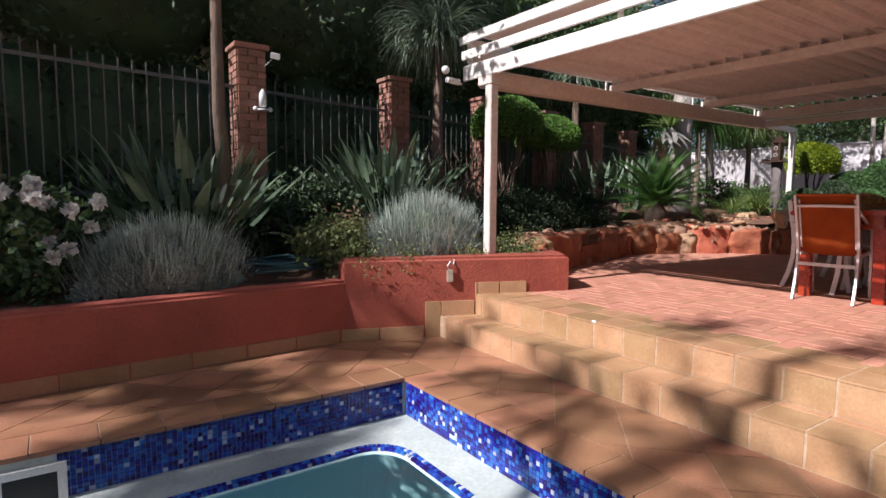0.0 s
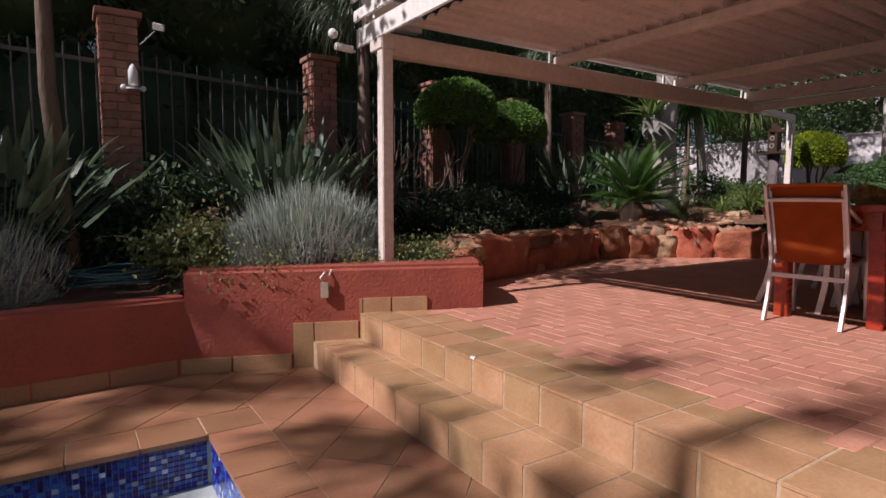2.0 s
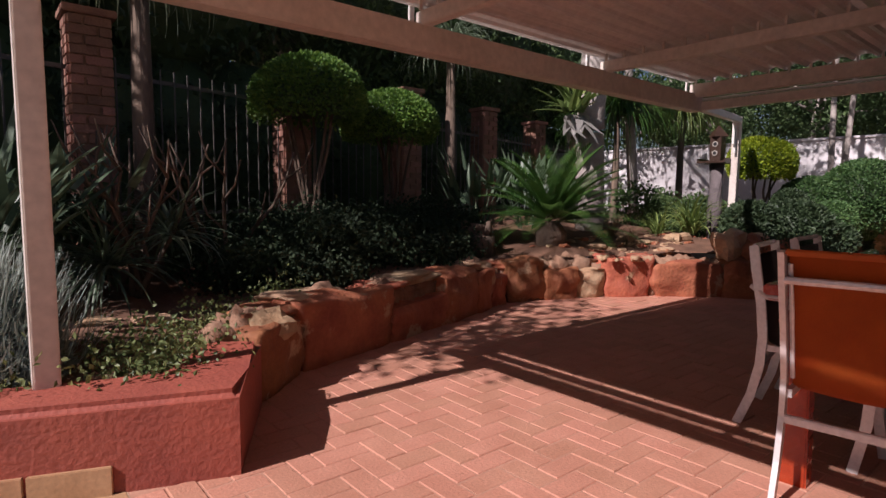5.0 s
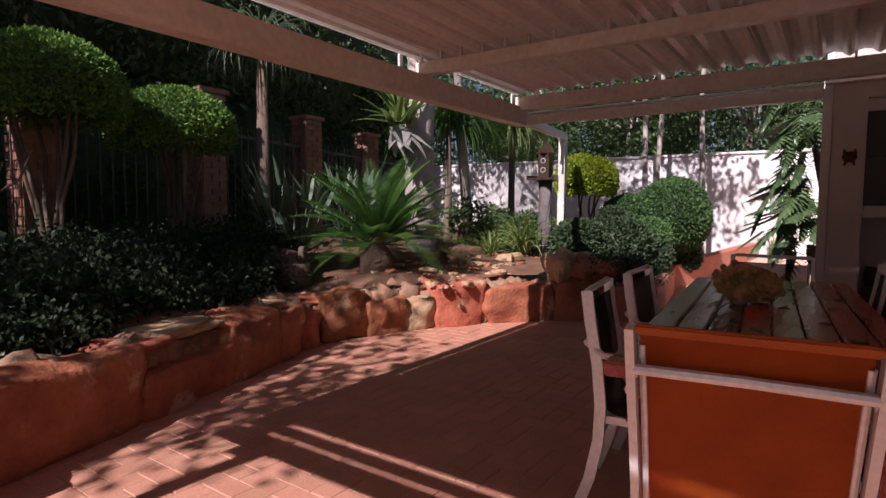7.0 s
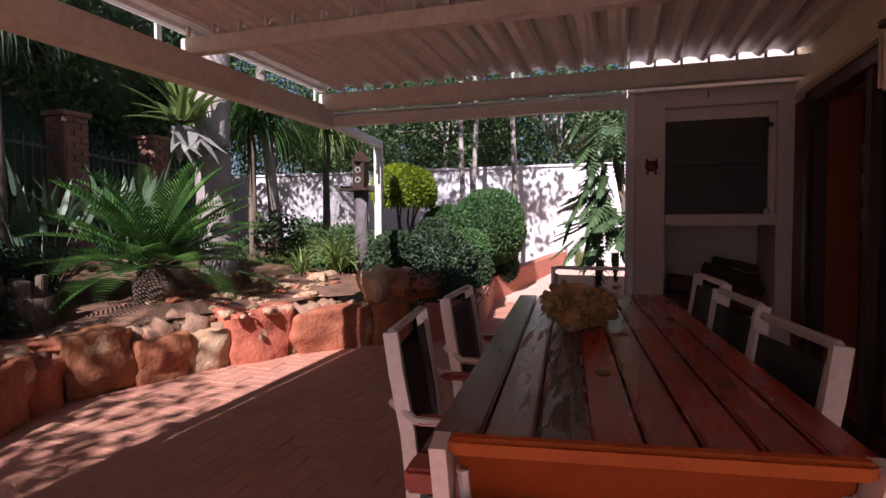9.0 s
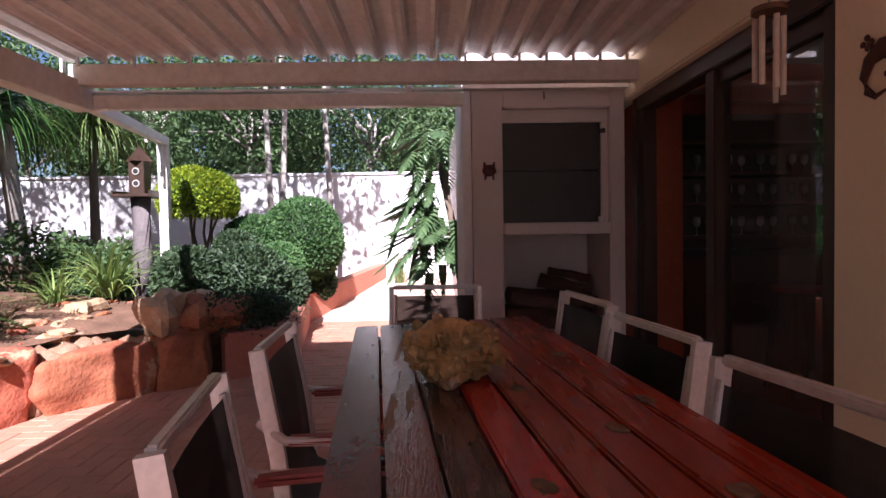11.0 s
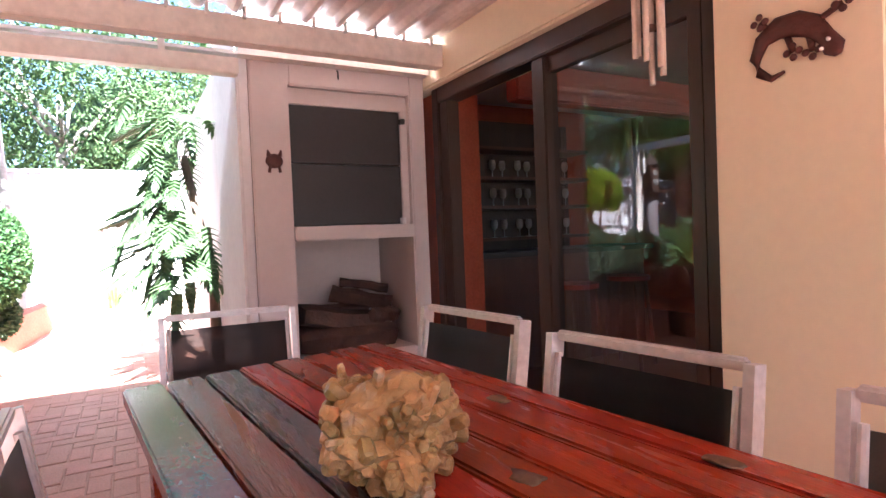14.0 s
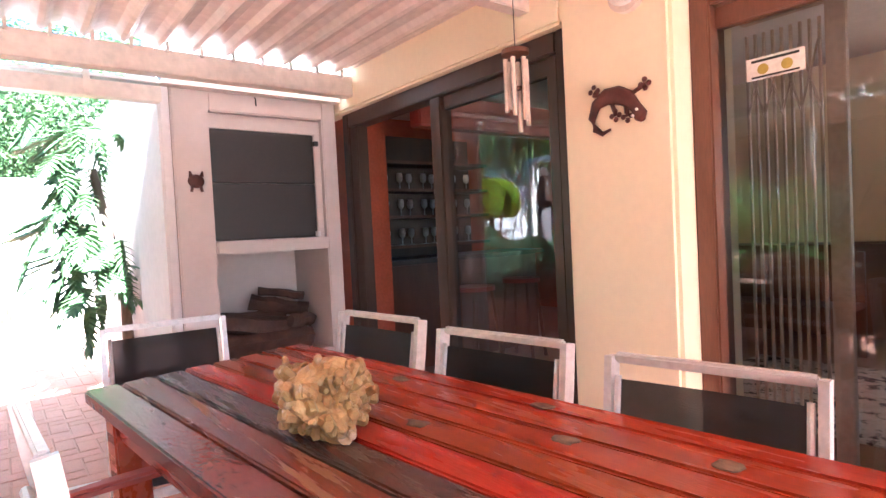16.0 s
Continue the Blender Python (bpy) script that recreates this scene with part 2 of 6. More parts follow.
LEAF_SAGO = leafmat("sago leaf", (0.075, 0.165, 0.034), (0.042, 0.10, 0.02), 0.32)
LEAF_LIGHT = leafmat("light strap leaf", (0.24, 0.32, 0.09), (0.14, 0.21, 0.06), 0.45, leaf=0.35)
LEAF_VARI = leafmat("variegated leaf", (0.22, 0.24, 0.08), (0.10, 0.15, 0.05), 0.5)
PETAL = leafmat("white petal", (0.80, 0.78, 0.74), (0.7, 0.68, 0.64), 0.6, island=0.05)
LEAF_BROWN = leafmat("dry leaf", (0.28, 0.19, 0.11), (0.16, 0.10, 0.06), 0.8)


# ---- building helpers ----
def mesh(name, verts, faces, mat, parent=None, label="", smooth=False):
    me = bpy.data.meshes.new(name)
    me.from_pydata([tuple(v) for v in verts], [], [tuple(f) for f in faces])
    me.materials.append(mat)
    if smooth:
        me.polygons.foreach_set("use_smooth", [True] * len(me.polygons))
    ob = new(name, me)
    if parent:
        ob.parent = parent
    return tagged(ob, label)


def part(name, bm, mat, parent=None, label="", smooth=False):
    """Links a bmesh as one mesh object under a thing or a part."""
    me = bpy.data.meshes.new(name)
    bmesh.ops.recalc_face_normals(bm, faces=bm.faces[:])
    bm.to_mesh(me)
    bm.free()
    me.materials.append(mat)
    if smooth:
        me.polygons.foreach_set("use_smooth", [True] * len(me.polygons))
    ob = new(name, me)
    if parent:
        ob.parent = parent
    return tagged(ob, label)


def thing(name, label, category, m=None, group="", kind=""):
    ob = new(name)
    ob.empty_display_size = 0.1
    if m is not None:
        ob.matrix_world = m
    return tagged(ob, label, category, group, kind)


def box(lo, hi, bevel=0.0, bm=None, m=None):
    """A bevelled box between two corners, added to bm."""
    bm = bm or bmesh.new()
    c = [(a + b) / 2 for a, b in zip(lo, hi)]
    s = [abs(b - a) for a, b in zip(lo, hi)]
    mat = Matrix.Translation(c) @ Matrix.Diagonal((*s, 1))
    if m is not None:
        mat = m @ mat
    r = bmesh.ops.create_cube(bm, size=1, matrix=mat)
    if bevel:
        es = list({e for v in r["verts"] for e in v.link_edges})
        bmesh.ops.bevel(bm, geom=es, offset=bevel, segments=2, affect="EDGES")
    return bm


def tube(points, radii, sides=8, bm=None, cap=True):
    """A tapered tube along points."""
    bm = bm or bmesh.new()
    pts = [Vector(p) for p in points]
    if isinstance(radii, (int, float)):
        radii = [radii] * len(pts)
    rings = []
    for i, p in enumerate(pts):
        d = (pts[min(i + 1, len(pts) - 1)] - pts[max(i - 1, 0)]).normalized()
        q = d.to_track_quat("Z", "Y")
        rings.append([bm.verts.new(p + q @ Vector((math.cos(a) * radii[i], math.sin(a) * radii[i], 0)))
                      for a in [2 * math.pi * k / sides for k in range(sides)]])
    for a, b in zip(rings, rings[1:]):
        for k in range(sides):
            bm.faces.new((a[k], a[(k + 1) % sides], b[(k + 1) % sides], b[k]))
    if cap:
        bm.faces.new(rings[0][::-1])
        bm.faces.new(rings[-1])
    return bm


def cyl(p, r, h, sides=16, bm=None):
    return tube([p, (p[0], p[1], p[2] + h)], r, sides, bm)


def boulder(size, seed, rough=0.16, cuts=3, square=0.55):
    """A weathered block about its centre."""
    bm = bmesh.new()
    bmesh.ops.create_cube(bm, size=2)
    bmesh.ops.subdivide_edges(bm, edges=bm.edges[:], cuts=2 ** cuts - 1, use_grid_fill=True)
    o = Vector((seed * 7.3, seed * 3.1, seed * 1.7))
    for v in bm.verts:
        s = v.co.normalized() * 1.25
        c = v.co * square + s * (1 - square)
        c *= 1 + rough * noise.noise(c * 0.9 + o) * 1.6 + rough * 0.5 * noise.noise(c * 2.7 + o) + rough * 0.2 * noise.noise(c * 7 + o)
        v.co = Vector((c.x * size[0] / 2, c.y * size[1] / 2, c.z * size[2] / 2))
    return bm


RNG = np.random.default_rng(7)


def unit(v):
    return v / np.maximum(np.linalg.norm(v, axis=-1, keepdims=True), 1e-9)


def leaves(centres, dirs, length, width, name, mat, parent, label="", curl=0.25):
    """Many small folded leaves: one per centre, pointing along dirs."""
    n = len(centres)
    d = unit(dirs)
    side = unit(np.cross(d, RNG.normal(size=(n, 3))))
    up = np.cross(side, d)
    le = (length * RNG.uniform(0.65, 1.3, (n, 1)))
    wi = (width * RNG.uniform(0.7, 1.25, (n, 1)))
    a = centres
    b = centres + d * le * 0.5 + side * wi * 0.5 + up * le * curl * 0.3
    c = centres + d * le - up * le * curl * 0.2
    e = centres + d * le * 0.5 - side * wi * 0.5 + up * le * curl * 0.3
    verts = np.stack([a, b, c, e], 1).reshape(-1, 3)
    i = np.arange(n)[:, None] * 4
    faces = np.concatenate([i + [0, 1, 2], i + [0, 2, 3]], 0)
    return mesh(name, verts.tolist(), faces.tolist(), mat, parent, label)


def straps(specs, name, mat, parent, label="", segs=7, profile=0.5):
    """Long arching blades. A spec: base, azimuth, elevation, length, droop, width."""
    verts, faces = [], []
    for base, az, el, le, droop, wid in specs:
        p = np.array(base, float)
        k = len(verts)
        side = np.array([-math.sin(az), math.cos(az), 0])
        for s in range(segs + 1):
            u = s / segs
            e = el - droop * u ** 1.3
            d = np.array([math.cos(az) * math.cos(e), math.sin(az) * math.cos(e), math.sin(e)])
            w = wid * (0.35 + 0.65 * math.sin(math.pi * min(1, (u * 0.92 + 0.08)) ** profile)) * (1 - u ** 4 * 0.96) / 2
            up = np.cross(d, side)
            verts += [p + side * w - up * w * 0.35, p, p - side * w - up * w * 0.35]
            p = p + d * le / segs
        for s in range(segs):
            a = k + 3 * s
            faces += [(a, a + 1, a + 4, a + 3), (a + 1, a + 2, a + 5, a + 4)]
    return mesh(name, [v.tolist() for v in verts], faces, mat, parent, label)


def crown(centre, radii, n, name, mat, parent, le=0.06, wi=0.035, shell=0.85, label="", bumps=9, flat=None):
    """Leaves in uneven clumps within an ellipsoid; flat: nothing below this height."""
    c = np.array(centre)
    v = unit(RNG.normal(size=(n, 3)))
    lump = np.ones(n)
    for k in range(bumps):
        q = unit(RNG.normal(size=3))
        lump += 0.07 * np.exp(-((1 - v @ q) / 0.10)) - 0.005
    r = (shell + (1 - shell) * RNG.uniform(0, 1, n) ** 0.5) * lump
    p = v * r[:, None] * np.array(radii)
    if flat is not None:
        keep = p[:, 2] > flat + RNG.normal(0, 0.015, n)
        p, v = p[keep], v[keep]
    return leaves(c + p, v + RNG.normal(0, 0.75, v.shape), le, wi, name, mat, parent, label)


def clumps(centre, radii, count, per, name, mat, parent, le=0.14, wi=0.07, size=0.5, label=""):
    """A loose crown: leaf clumps scattered through an ellipsoid, with gaps."""
    v = unit(RNG.normal(size=(count, 3))) * RNG.uniform(0.35, 1, (count, 1)) ** 0.6 * np.array(radii)
    cs = np.repeat(v, per, 0)
    off = RNG.normal(0, size * 0.42, cs.shape)
    d = off + np.array([0, 0, -0.2])
    return leaves(np.array(centre) + cs + off, d + RNG.normal(0, 0.3, d.shape), le, wi, name, mat, parent, label)


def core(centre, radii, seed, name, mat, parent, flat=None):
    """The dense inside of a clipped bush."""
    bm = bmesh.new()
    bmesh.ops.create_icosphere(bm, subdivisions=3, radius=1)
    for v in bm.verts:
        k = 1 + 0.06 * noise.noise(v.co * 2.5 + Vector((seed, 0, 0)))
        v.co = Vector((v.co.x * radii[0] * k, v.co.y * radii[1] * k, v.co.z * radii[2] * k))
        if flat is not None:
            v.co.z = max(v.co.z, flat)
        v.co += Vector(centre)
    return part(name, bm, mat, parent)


def prism(poly, z0, z1, bevel=0.0, bm=None):
    """An upright prism over a plan outline."""
    bm = bm or bmesh.new()
    lo = [bm.verts.new((x, y, z0)) for x, y in poly]
    hi = [bm.verts.new((x, y, z1)) for x, y in poly]
    n = len(poly)
    fs = [bm.faces.new(lo[::-1]), bm.faces.new(hi)]
    for k in range(n):
        fs.append(bm.faces.new((lo[k], lo[(k + 1) % n], hi[(k + 1) % n], hi[k])))
    if bevel:
        top = [e for e in fs[1].edges]
        bmesh.ops.bevel(bm, geom=top, offset=bevel, segments=3, affect="EDGES")
    return bm


def clip(poly, axis, limit, keep_less):
    """The part of a convex outline on one side of a line."""
    out = []
    for k, a in enumerate(poly):
        b = poly[(k + 1) % len(poly)]
        ia, ib = (a[axis] <= limit) == keep_less, (b[axis] <= limit) == keep_less
        if ia:
            out.append(a)
        if ia != ib:
            u = (limit - a[axis]) / (b[axis] - a[axis])
            out.append((a[0] + (b[0] - a[0]) * u, a[1] + (b[1] - a[1]) * u))
    return out


def along(line, s):
    """The point and direction at length s of a plan polyline."""
    for a, b in zip(line, line[1:]):
        d = math.dist(a, b)
        if s <= d or b == line[-1]:
            u = s / d
            return (a[0] + (b[0] - a[0]) * u, a[1] + (b[1] - a[1]) * u), math.atan2(b[1] - a[1], b[0] - a[0])
        s -= d


def height_at(line, x):
    """The y of a plan polyline that runs along x."""
    for a, b in zip(line, line[1:]):
        if a[0] <= x <= b[0]:
            return a[1] + (b[1] - a[1]) * (x - a[0]) / (b[0] - a[0])
    return line[0][1] if x < line[0][0] else line[-1][1]


# ---- setting: ground, pool, deck, steps, patio ----
PATIO = 0.375
POOL = (-4.0, 0.95, 2.64, 3.31)
EDGE = [(-6.0, 3.75), (2.68, 4.42), (4.65, 3.70), (4.98, 4.40), (5.45, 4.73), (6.48, 5.02), (7.42, 5.33), (8.0, 5.54), (8.4, 5.42),
        (9.0, 5.22), (9.52, 4.92), (10.1, 4.45), (10.48, 3.95), (10.78, 3.5), (13.3, 3.88), (15.3, 2.95)]

far = 1500
x0, y0, x1, y1 = POOL
ring = [(-far, -far), (far, -far), (far, far), (-far, far)]
hole = [(x0 - 0.02, y0 - 0.02), (x1 + 0.02, y0 - 0.02), (x1 + 0.02, y1 + 0.02), (x0 - 0.02, y1 + 0.02)]
gv = [(*p, -0.03) for p in ring + hole]
tagged(mesh("ground", gv, [(0, 1, 5, 4), (1, 2, 6, 5), (2, 3, 7, 6), (3, 0, 4, 7)], GROUT), "pale mortar bed and dry earth around the garden", "ground", kind="structure")

pool = thing("swimming_pool", "blue mosaic edged swimming pool with pale plaster ledge", "pool", kind="structure")
bm = bmesh.new()
for lo, hi in (((x0 - 0.2, y1, -0.95), (x1 + 0.2, y1 + 0.2, -0.03)), ((x1, y0 - 0.2, -0.95), (x1 + 0.2, y1, -0.03)),
               ((x0 - 0.2, y0 - 0.2, -0.95), (x1, y0, -0.03)), ((x0 - 0.2, y0, -0.95), (x0, y1, -0.03)), ((x0, y0, -1.1), (x1, y1, -0.95))):
    box(lo, hi, 0, bm)
part("basin", bm, MARBELITE, pool)
part("pool_floor", box((x0, y0, -0.65), (x1, y1, -0.58)), TURQ, pool)


def ledge_outline(inset, r):
    """The pool's plan inset from its walls with one rounded far corner."""
    pts = [(x0, y0), (x1 - inset, y0)]
    for k in range(9):
        a = k / 8 * math.pi / 2
        pts.append((x1 - inset - r + r * math.cos(a), y1 - inset - r + r * math.sin(a)))
    return pts + [(x0, y1 - inset)]


def ribbon(out, inn, z_out, z_in):
    """A flat ring piece between two open outlines."""
    b = bmesh.new()
    o = [b.verts.new((*p, z_out)) for p in out]
    i = [b.verts.new((*p, z_in)) for p in inn]
    for k in range(len(o) - 1):
        b.faces.new((o[k], o[k + 1], i[k + 1], i[k]))
    return b


outer = [(x0, y0), (x1, y0)] + [(x1, y0 + (y1 - y0) * (k + 1) / 5) for k in range(4)] + [(x1, y1)] + [(x1 - (x1 - x0) * (k + 1) / 5, y1) for k in range(4)] + [(x0, y1)]
inner = ledge_outline(0.24, 0.26)
part("ledge", ribbon(outer, inner, -0.262, -0.30), MARBELITE, pool)
part("mosaic_bed", ribbon([(x, y) for x, y in ledge_outline(0.237, 0.26)], ledge_outline(0.298, 0.23), -0.296, -0.315), MARBELITE, pool)
part("inner_wall", ribbon(ledge_outline(0.298, 0.23), ledge_outline(0.42, 0.18), -0.315, -0.59), TURQ, pool)
wv = [(x0, y0, -0.325), (x1, y0, -0.325), (x1, y1, -0.325), (x0, y1, -0.325)]
tagged(mesh("water", wv, [(0, 1, 2, 3)], WATER), "still turquoise pool water", "water", kind="structure")

# mosaic band under the coping
mv, mf = [], []
lv, lf_ = [], []


def mosaic_piece(o, u, w):
    mv_, mf_ = (lv, lf_) if RNG.uniform() < 0.07 else (mv, mf)
    k = len(mv_)
    nrm = np.cross(u, (0, 0, 1.0))
    o = np.array(o)
    t = 0.004
    for d in (0, t):
        mv_.extend([(o + nrm * d).tolist(), (o + u * w + nrm * d).tolist(), (o + u * w + np.array((0, 0, w)) + nrm * d).tolist(), (o + np.array((0, 0, w)) + nrm * d).tolist()])
    mf_.extend([(k + 4, k + 5, k + 6, k + 7), (k, k + 1, k + 5, k + 4), (k + 1, k + 2, k + 6, k + 5), (k + 2, k + 3, k + 7, k + 6), (k + 3, k, k + 4, k + 7)])


for row in range(9):
    z = -0.262 + row * 0.0262
    for k in range(100):
        mosaic_piece((x1 - 0.012, y1 - 0.03 - k * 0.0262, z), np.array((0, 1.0, 0)) * -1, 0.0235) if y1 - 0.03 - k * 0.0262 > y0 else None
    for k in range(76):
        mosaic_piece((x1 - 0.03 - k * 0.0262, y1 - 0.004, z), np.array((-1.0, 0, 0)), 0.0235)
LINE = ledge_outline(0.268, 0.245)
for k in range(int(6.2 / 0.0262)):
    (px, py), ang = along(LINE[1:], 0.01 + k * 0.0262)
    for row in (0, 1):
        if RNG.uniform() < 0.04:
            continue
        vv, ff = (lv, lf_) if RNG.uniform() < 0.08 else (mv, mf)
        o0 = len(vv)
        ux, uy, off = math.cos(ang), math.sin(ang), -0.026 + row * 0.027
        for z in (-0.318 + 0.012 * (1 - row), -0.290 - 0.006 * row):
            for p, q in ((0, 0), (0.0235, 0), (0.0235, 0.0245), (0, 0.0245)):
                vv.append((px + ux * p - uy * (off + q), py + uy * p + ux * (off + q), z))
        ff.extend([(o0 + 4, o0 + 5, o0 + 6, o0 + 7), (o0, o0 + 1, o0 + 5, o0 + 4), (o0 + 1, o0 + 2, o0 + 6, o0 + 5), (o0 + 2, o0 + 3, o0 + 7, o0 + 6), (o0 + 3, o0, o0 + 4, o0 + 7)])
tagged(mesh("mosaic_tiles", mv, mf, MOSAIC, pool), kind="stuff")
tagged(mesh("pale_mosaic_tiles", lv, lf_, material("pale mosaic", (0.55, 0.60, 0.75), (0.4, 0.45, 0.6), 0.2, island=0.2), pool), kind="stuff")

skim = thing("pool_skimmer", "white framed skimmer opening in the pool wall", "skimmer")
bm = box((0.36, y1 - 0.03, -0.30), (0.40, y1 + 0.02, -0.07))
box((0.62, y1 - 0.03, -0.30), (0.66, y1 + 0.02, -0.07), 0, bm)
box((0.40, y1 - 0.03, -0.11), (0.62, y1 + 0.02, -0.07), 0, bm)
part("frame", bm, WHITE_PLASTIC, skim)
part("mouth", box((0.40, y1 - 0.012, -0.30), (0.62, y1 + 0.01, -0.11)), BLACK, skim, "dark skimmer mouth")

deck = thing("floor_deck", "terracotta tiled pool deck with diagonal tiles", "deck", kind="structure")
DECK_PIECES = []


def deck_piece(poly, top=0.0):
    area = abs(sum(a[0] * b[1] - b[0] * a[1] for a, b in zip(poly, poly[1:] + poly[:1]))) / 2
    if len(poly) > 2 and area > 0.002:
        c = [sum(p[i] for p in poly) / len(poly) for i in (0, 1)]
        q = []
        for p in poly:
            d = math.dist(p, c)
            q.append((p[0] + (c[0] - p[0]) * 0.006 / d, p[1] + (c[1] - p[1]) * 0.006 / d))
        DECK_PIECES.append((q, top))


for k in range(24):
    deck_piece([(x1 - 0.025, y1 + 0.26 - 0.27 * (k + 1)), (x1 + 0.26, y1 + 0.26 - 0.27 * (k + 1)), (x1 + 0.26, y1 + 0.26 - 0.27 * k), (x1 - 0.025, y1 + 0.26 - 0.27 * k)])
for k in range(18):
    deck_piece([(x1 - 0.03 - 0.30 * (k + 1), y1 - 0.025), (x1 - 0.03 - 0.30 * k, y1 - 0.025), (x1 - 0.03 - 0.30 * k, y1 + 0.26), (x1 - 0.03 - 0.30 * (k + 1), y1 + 0.26)])
T = 0.36
for rect in ((x1 + 0.26, -2.0, 3.6, 4.5), (-2.6, y1 + 0.26, x1 + 0.26, 4.5)):
    for a in range(-30, 40):
        for b in range(-30, 40):
            c0 = (3.0 + (a + b) * T * 0.7071, 3.0 + (a - b) * T * 0.7071)
            if rect[0] - 0.4 < c0[0] < rect[2] + 0.4 and rect[1] - 0.4 < c0[1] < rect[3] + 0.4:
                h = T * 0.7071
                poly = [(c0[0] - h, c0[1]), (c0[0], c0[1] - h), (c0[0] + h, c0[1]), (c0[0], c0[1] + h)]
                for axis, lim, less in ((0, rect[0], False), (0, rect[2], True), (1, rect[1], False), (1, rect[3], True)):
                    poly = clip(poly, axis, lim, less) if poly else poly
                if poly:
                    deck_piece(poly)
part("near_deck", box((-4, -3, -0.028), (x1 - 0.03, y0 - 0.03, -0.002)), DECK_TILE, deck)

part("tile_bed", box((x1 + 0.001, -2.0, -0.029), (3.47, 4.3, -0.004)), GROUT, deck)
part("tile_bed", box((-2.6, y1 + 0.001, -0.029), (x1, 4.5, -0.004)), GROUT, deck)

planter = thing("planter_wall", "red plastered raised planter wall, chipped and scuffed", "planter wall", kind="structure")
part("low_wall", prism([(-6, 3.75), (2.72, 4.417), (2.72, 4.62), (-6, 3.95)], -0.02, 0.53, 0.025), PLASTER, planter)
part("high_wall", prism([(2.695, 4.414), (4.665, 3.695), (4.80, 3.95), (5.02, 4.36), (4.80, 4.52), (4.50, 4.05), (2.74, 4.67)], -0.02, 0.712, 0.03), PLASTER, planter)


def face_box(s, w, z0, z1, thick=0.014, a=(2.62, 4.442), b=(4.65, 3.70)):
    """A flat piece on the planter's front, s metres along it."""
    L = math.dist(a, b)
    u = ((b[0] - a[0]) / L, (b[1] - a[1]) / L)
    ang = math.degrees(math.atan2(u[1], u[0]))
    m = pose(a[0] + u[0] * s, a[1] + u[1] * s, 0, 0, 0, ang)
    return box((0, -thick, z0), (w, 0.01, z1), 0.003, None, m)


SKIRT = [(0.02, 0.35, 0.0, 0.105), (0.38, 0.39, 0.0, 0.105), (0.785, 0.14, 0.0, 0.32), (0.93, 0.31, 0.17, 0.32), (1.25, 0.02, 0.17, 0.48), (1.275, 0.20, 0.32, 0.48), (1.485, 0.26, 0.36, 0.48)]
for s, w, a, b in SKIRT:
    part("skirting_tile", face_box(s, w, a, b), TILE, planter)
for k in range(16):
    part("skirting_tile", face_box(8.27 - k * 0.4, 0.39, 0.0, 0.11, 0.014, (-6, 3.75), (2.64, 4.417)), DECK_TILE, planter)

steps = thing("floor_steps", "terracotta tiled steps with pale grout lines", "steps", kind="structure")
YS, YE, TW = -1.6, 3.98, 0.254
part("step_body", box((3.481, YS, -0.02), (4.32, 4.25, 0.1855)), GROUT, steps)
part("step_body", box((3.798, YS, 0.17), (4.30, 4.05, 0.3725)), GROUT, steps)
STEP_TILES = []
for k in range(23):
    y = 1.625 + (k - 13) * TW
    if y < 3.98:
        e = min(y + TW, 3.98 + 0.06)
        STEP_TILES += [((3.478, y, 0.004), (3.492, e, 0.176), 0), ((3.795, y, 0.19), (3.808, e, 0.363), 0), ((3.476, y, 0.172), (3.72, e, 0.188), 0),
                       ((3.72, y, 0.172), (3.80, e, 0.188), 0), ((3.793, y, 0.36), (4.045, e, PATIO), 0), ((4.045, y, 0.36), (4.30, e, PATIO), 0)]

part("chipped_grout", boulder((0.018, 0.035, 0.014), 3, 0.3, 2), WHITE_PLASTIC, steps, "pale chipped tile edge").location = (3.80, 2.64, PATIO)
patio = thing("floor_patio", "pink clay brick patio laid in herringbone", "patio", kind="structure")
part("bed", prism([(4.30, -1.6), (4.6, 0.9), (13.4, 0.6), (13.4, 4.2), (10.9, 3.9), (10.5, 5.0), (8.2, 5.9), (5.0, 5.0), (4.30, 4.2)], 0.0, 0.3715), BRICK_GROUT, patio)
ramp_v = [(13.35, 0.6, PATIO), (15.4, 0.6, 0.80), (15.4, 3.2, 0.80), (13.35, 3.95, PATIO), (13.35, 0.6, 0), (15.4, 0.6, 0), (15.4, 3.2, 0), (13.35, 3.95, 0)]
mesh("ramp", ramp_v, [(0, 1, 2, 3), (4, 7, 6, 5), (0, 4, 5, 1), (3, 2, 6, 7), (1, 5, 6, 2), (0, 3, 7, 4)], material("pale worn paving", (0.62, 0.40, 0.32), (0.52, 0.32, 0.25), 0.8, scale=6), patio)

# garden soil behind the walls
back = [(-8, 13.0), (18.0, 15.0)]
ln = [math.dist(a, b) for a, b in zip(EDGE, EDGE[1:])]
total = sum(ln)
NU, NV = 150, 36
sv, sf = [], []


def soil_height(x, y, depth):
    base = 0.47 + 0.14 * min(1, max(0, (x - 2.6) / 0.2)) + 0.14 * min(1, max(0, (x - 4.8) / 2.0))
    base += 0.10 * max(0, 1 - abs(x - 10.5) / 2.0) - 0.12 * min(1, max(0, (x - 11.2) / 1.0))
    return base + 0.085 * min(depth, 6) + 0.05 * noise.noise(Vector((x * 1.3, y * 1.3, 0))) * min(1, depth * 2) + 0.03 * noise.noise(Vector((x * 5, y * 5, 2)))


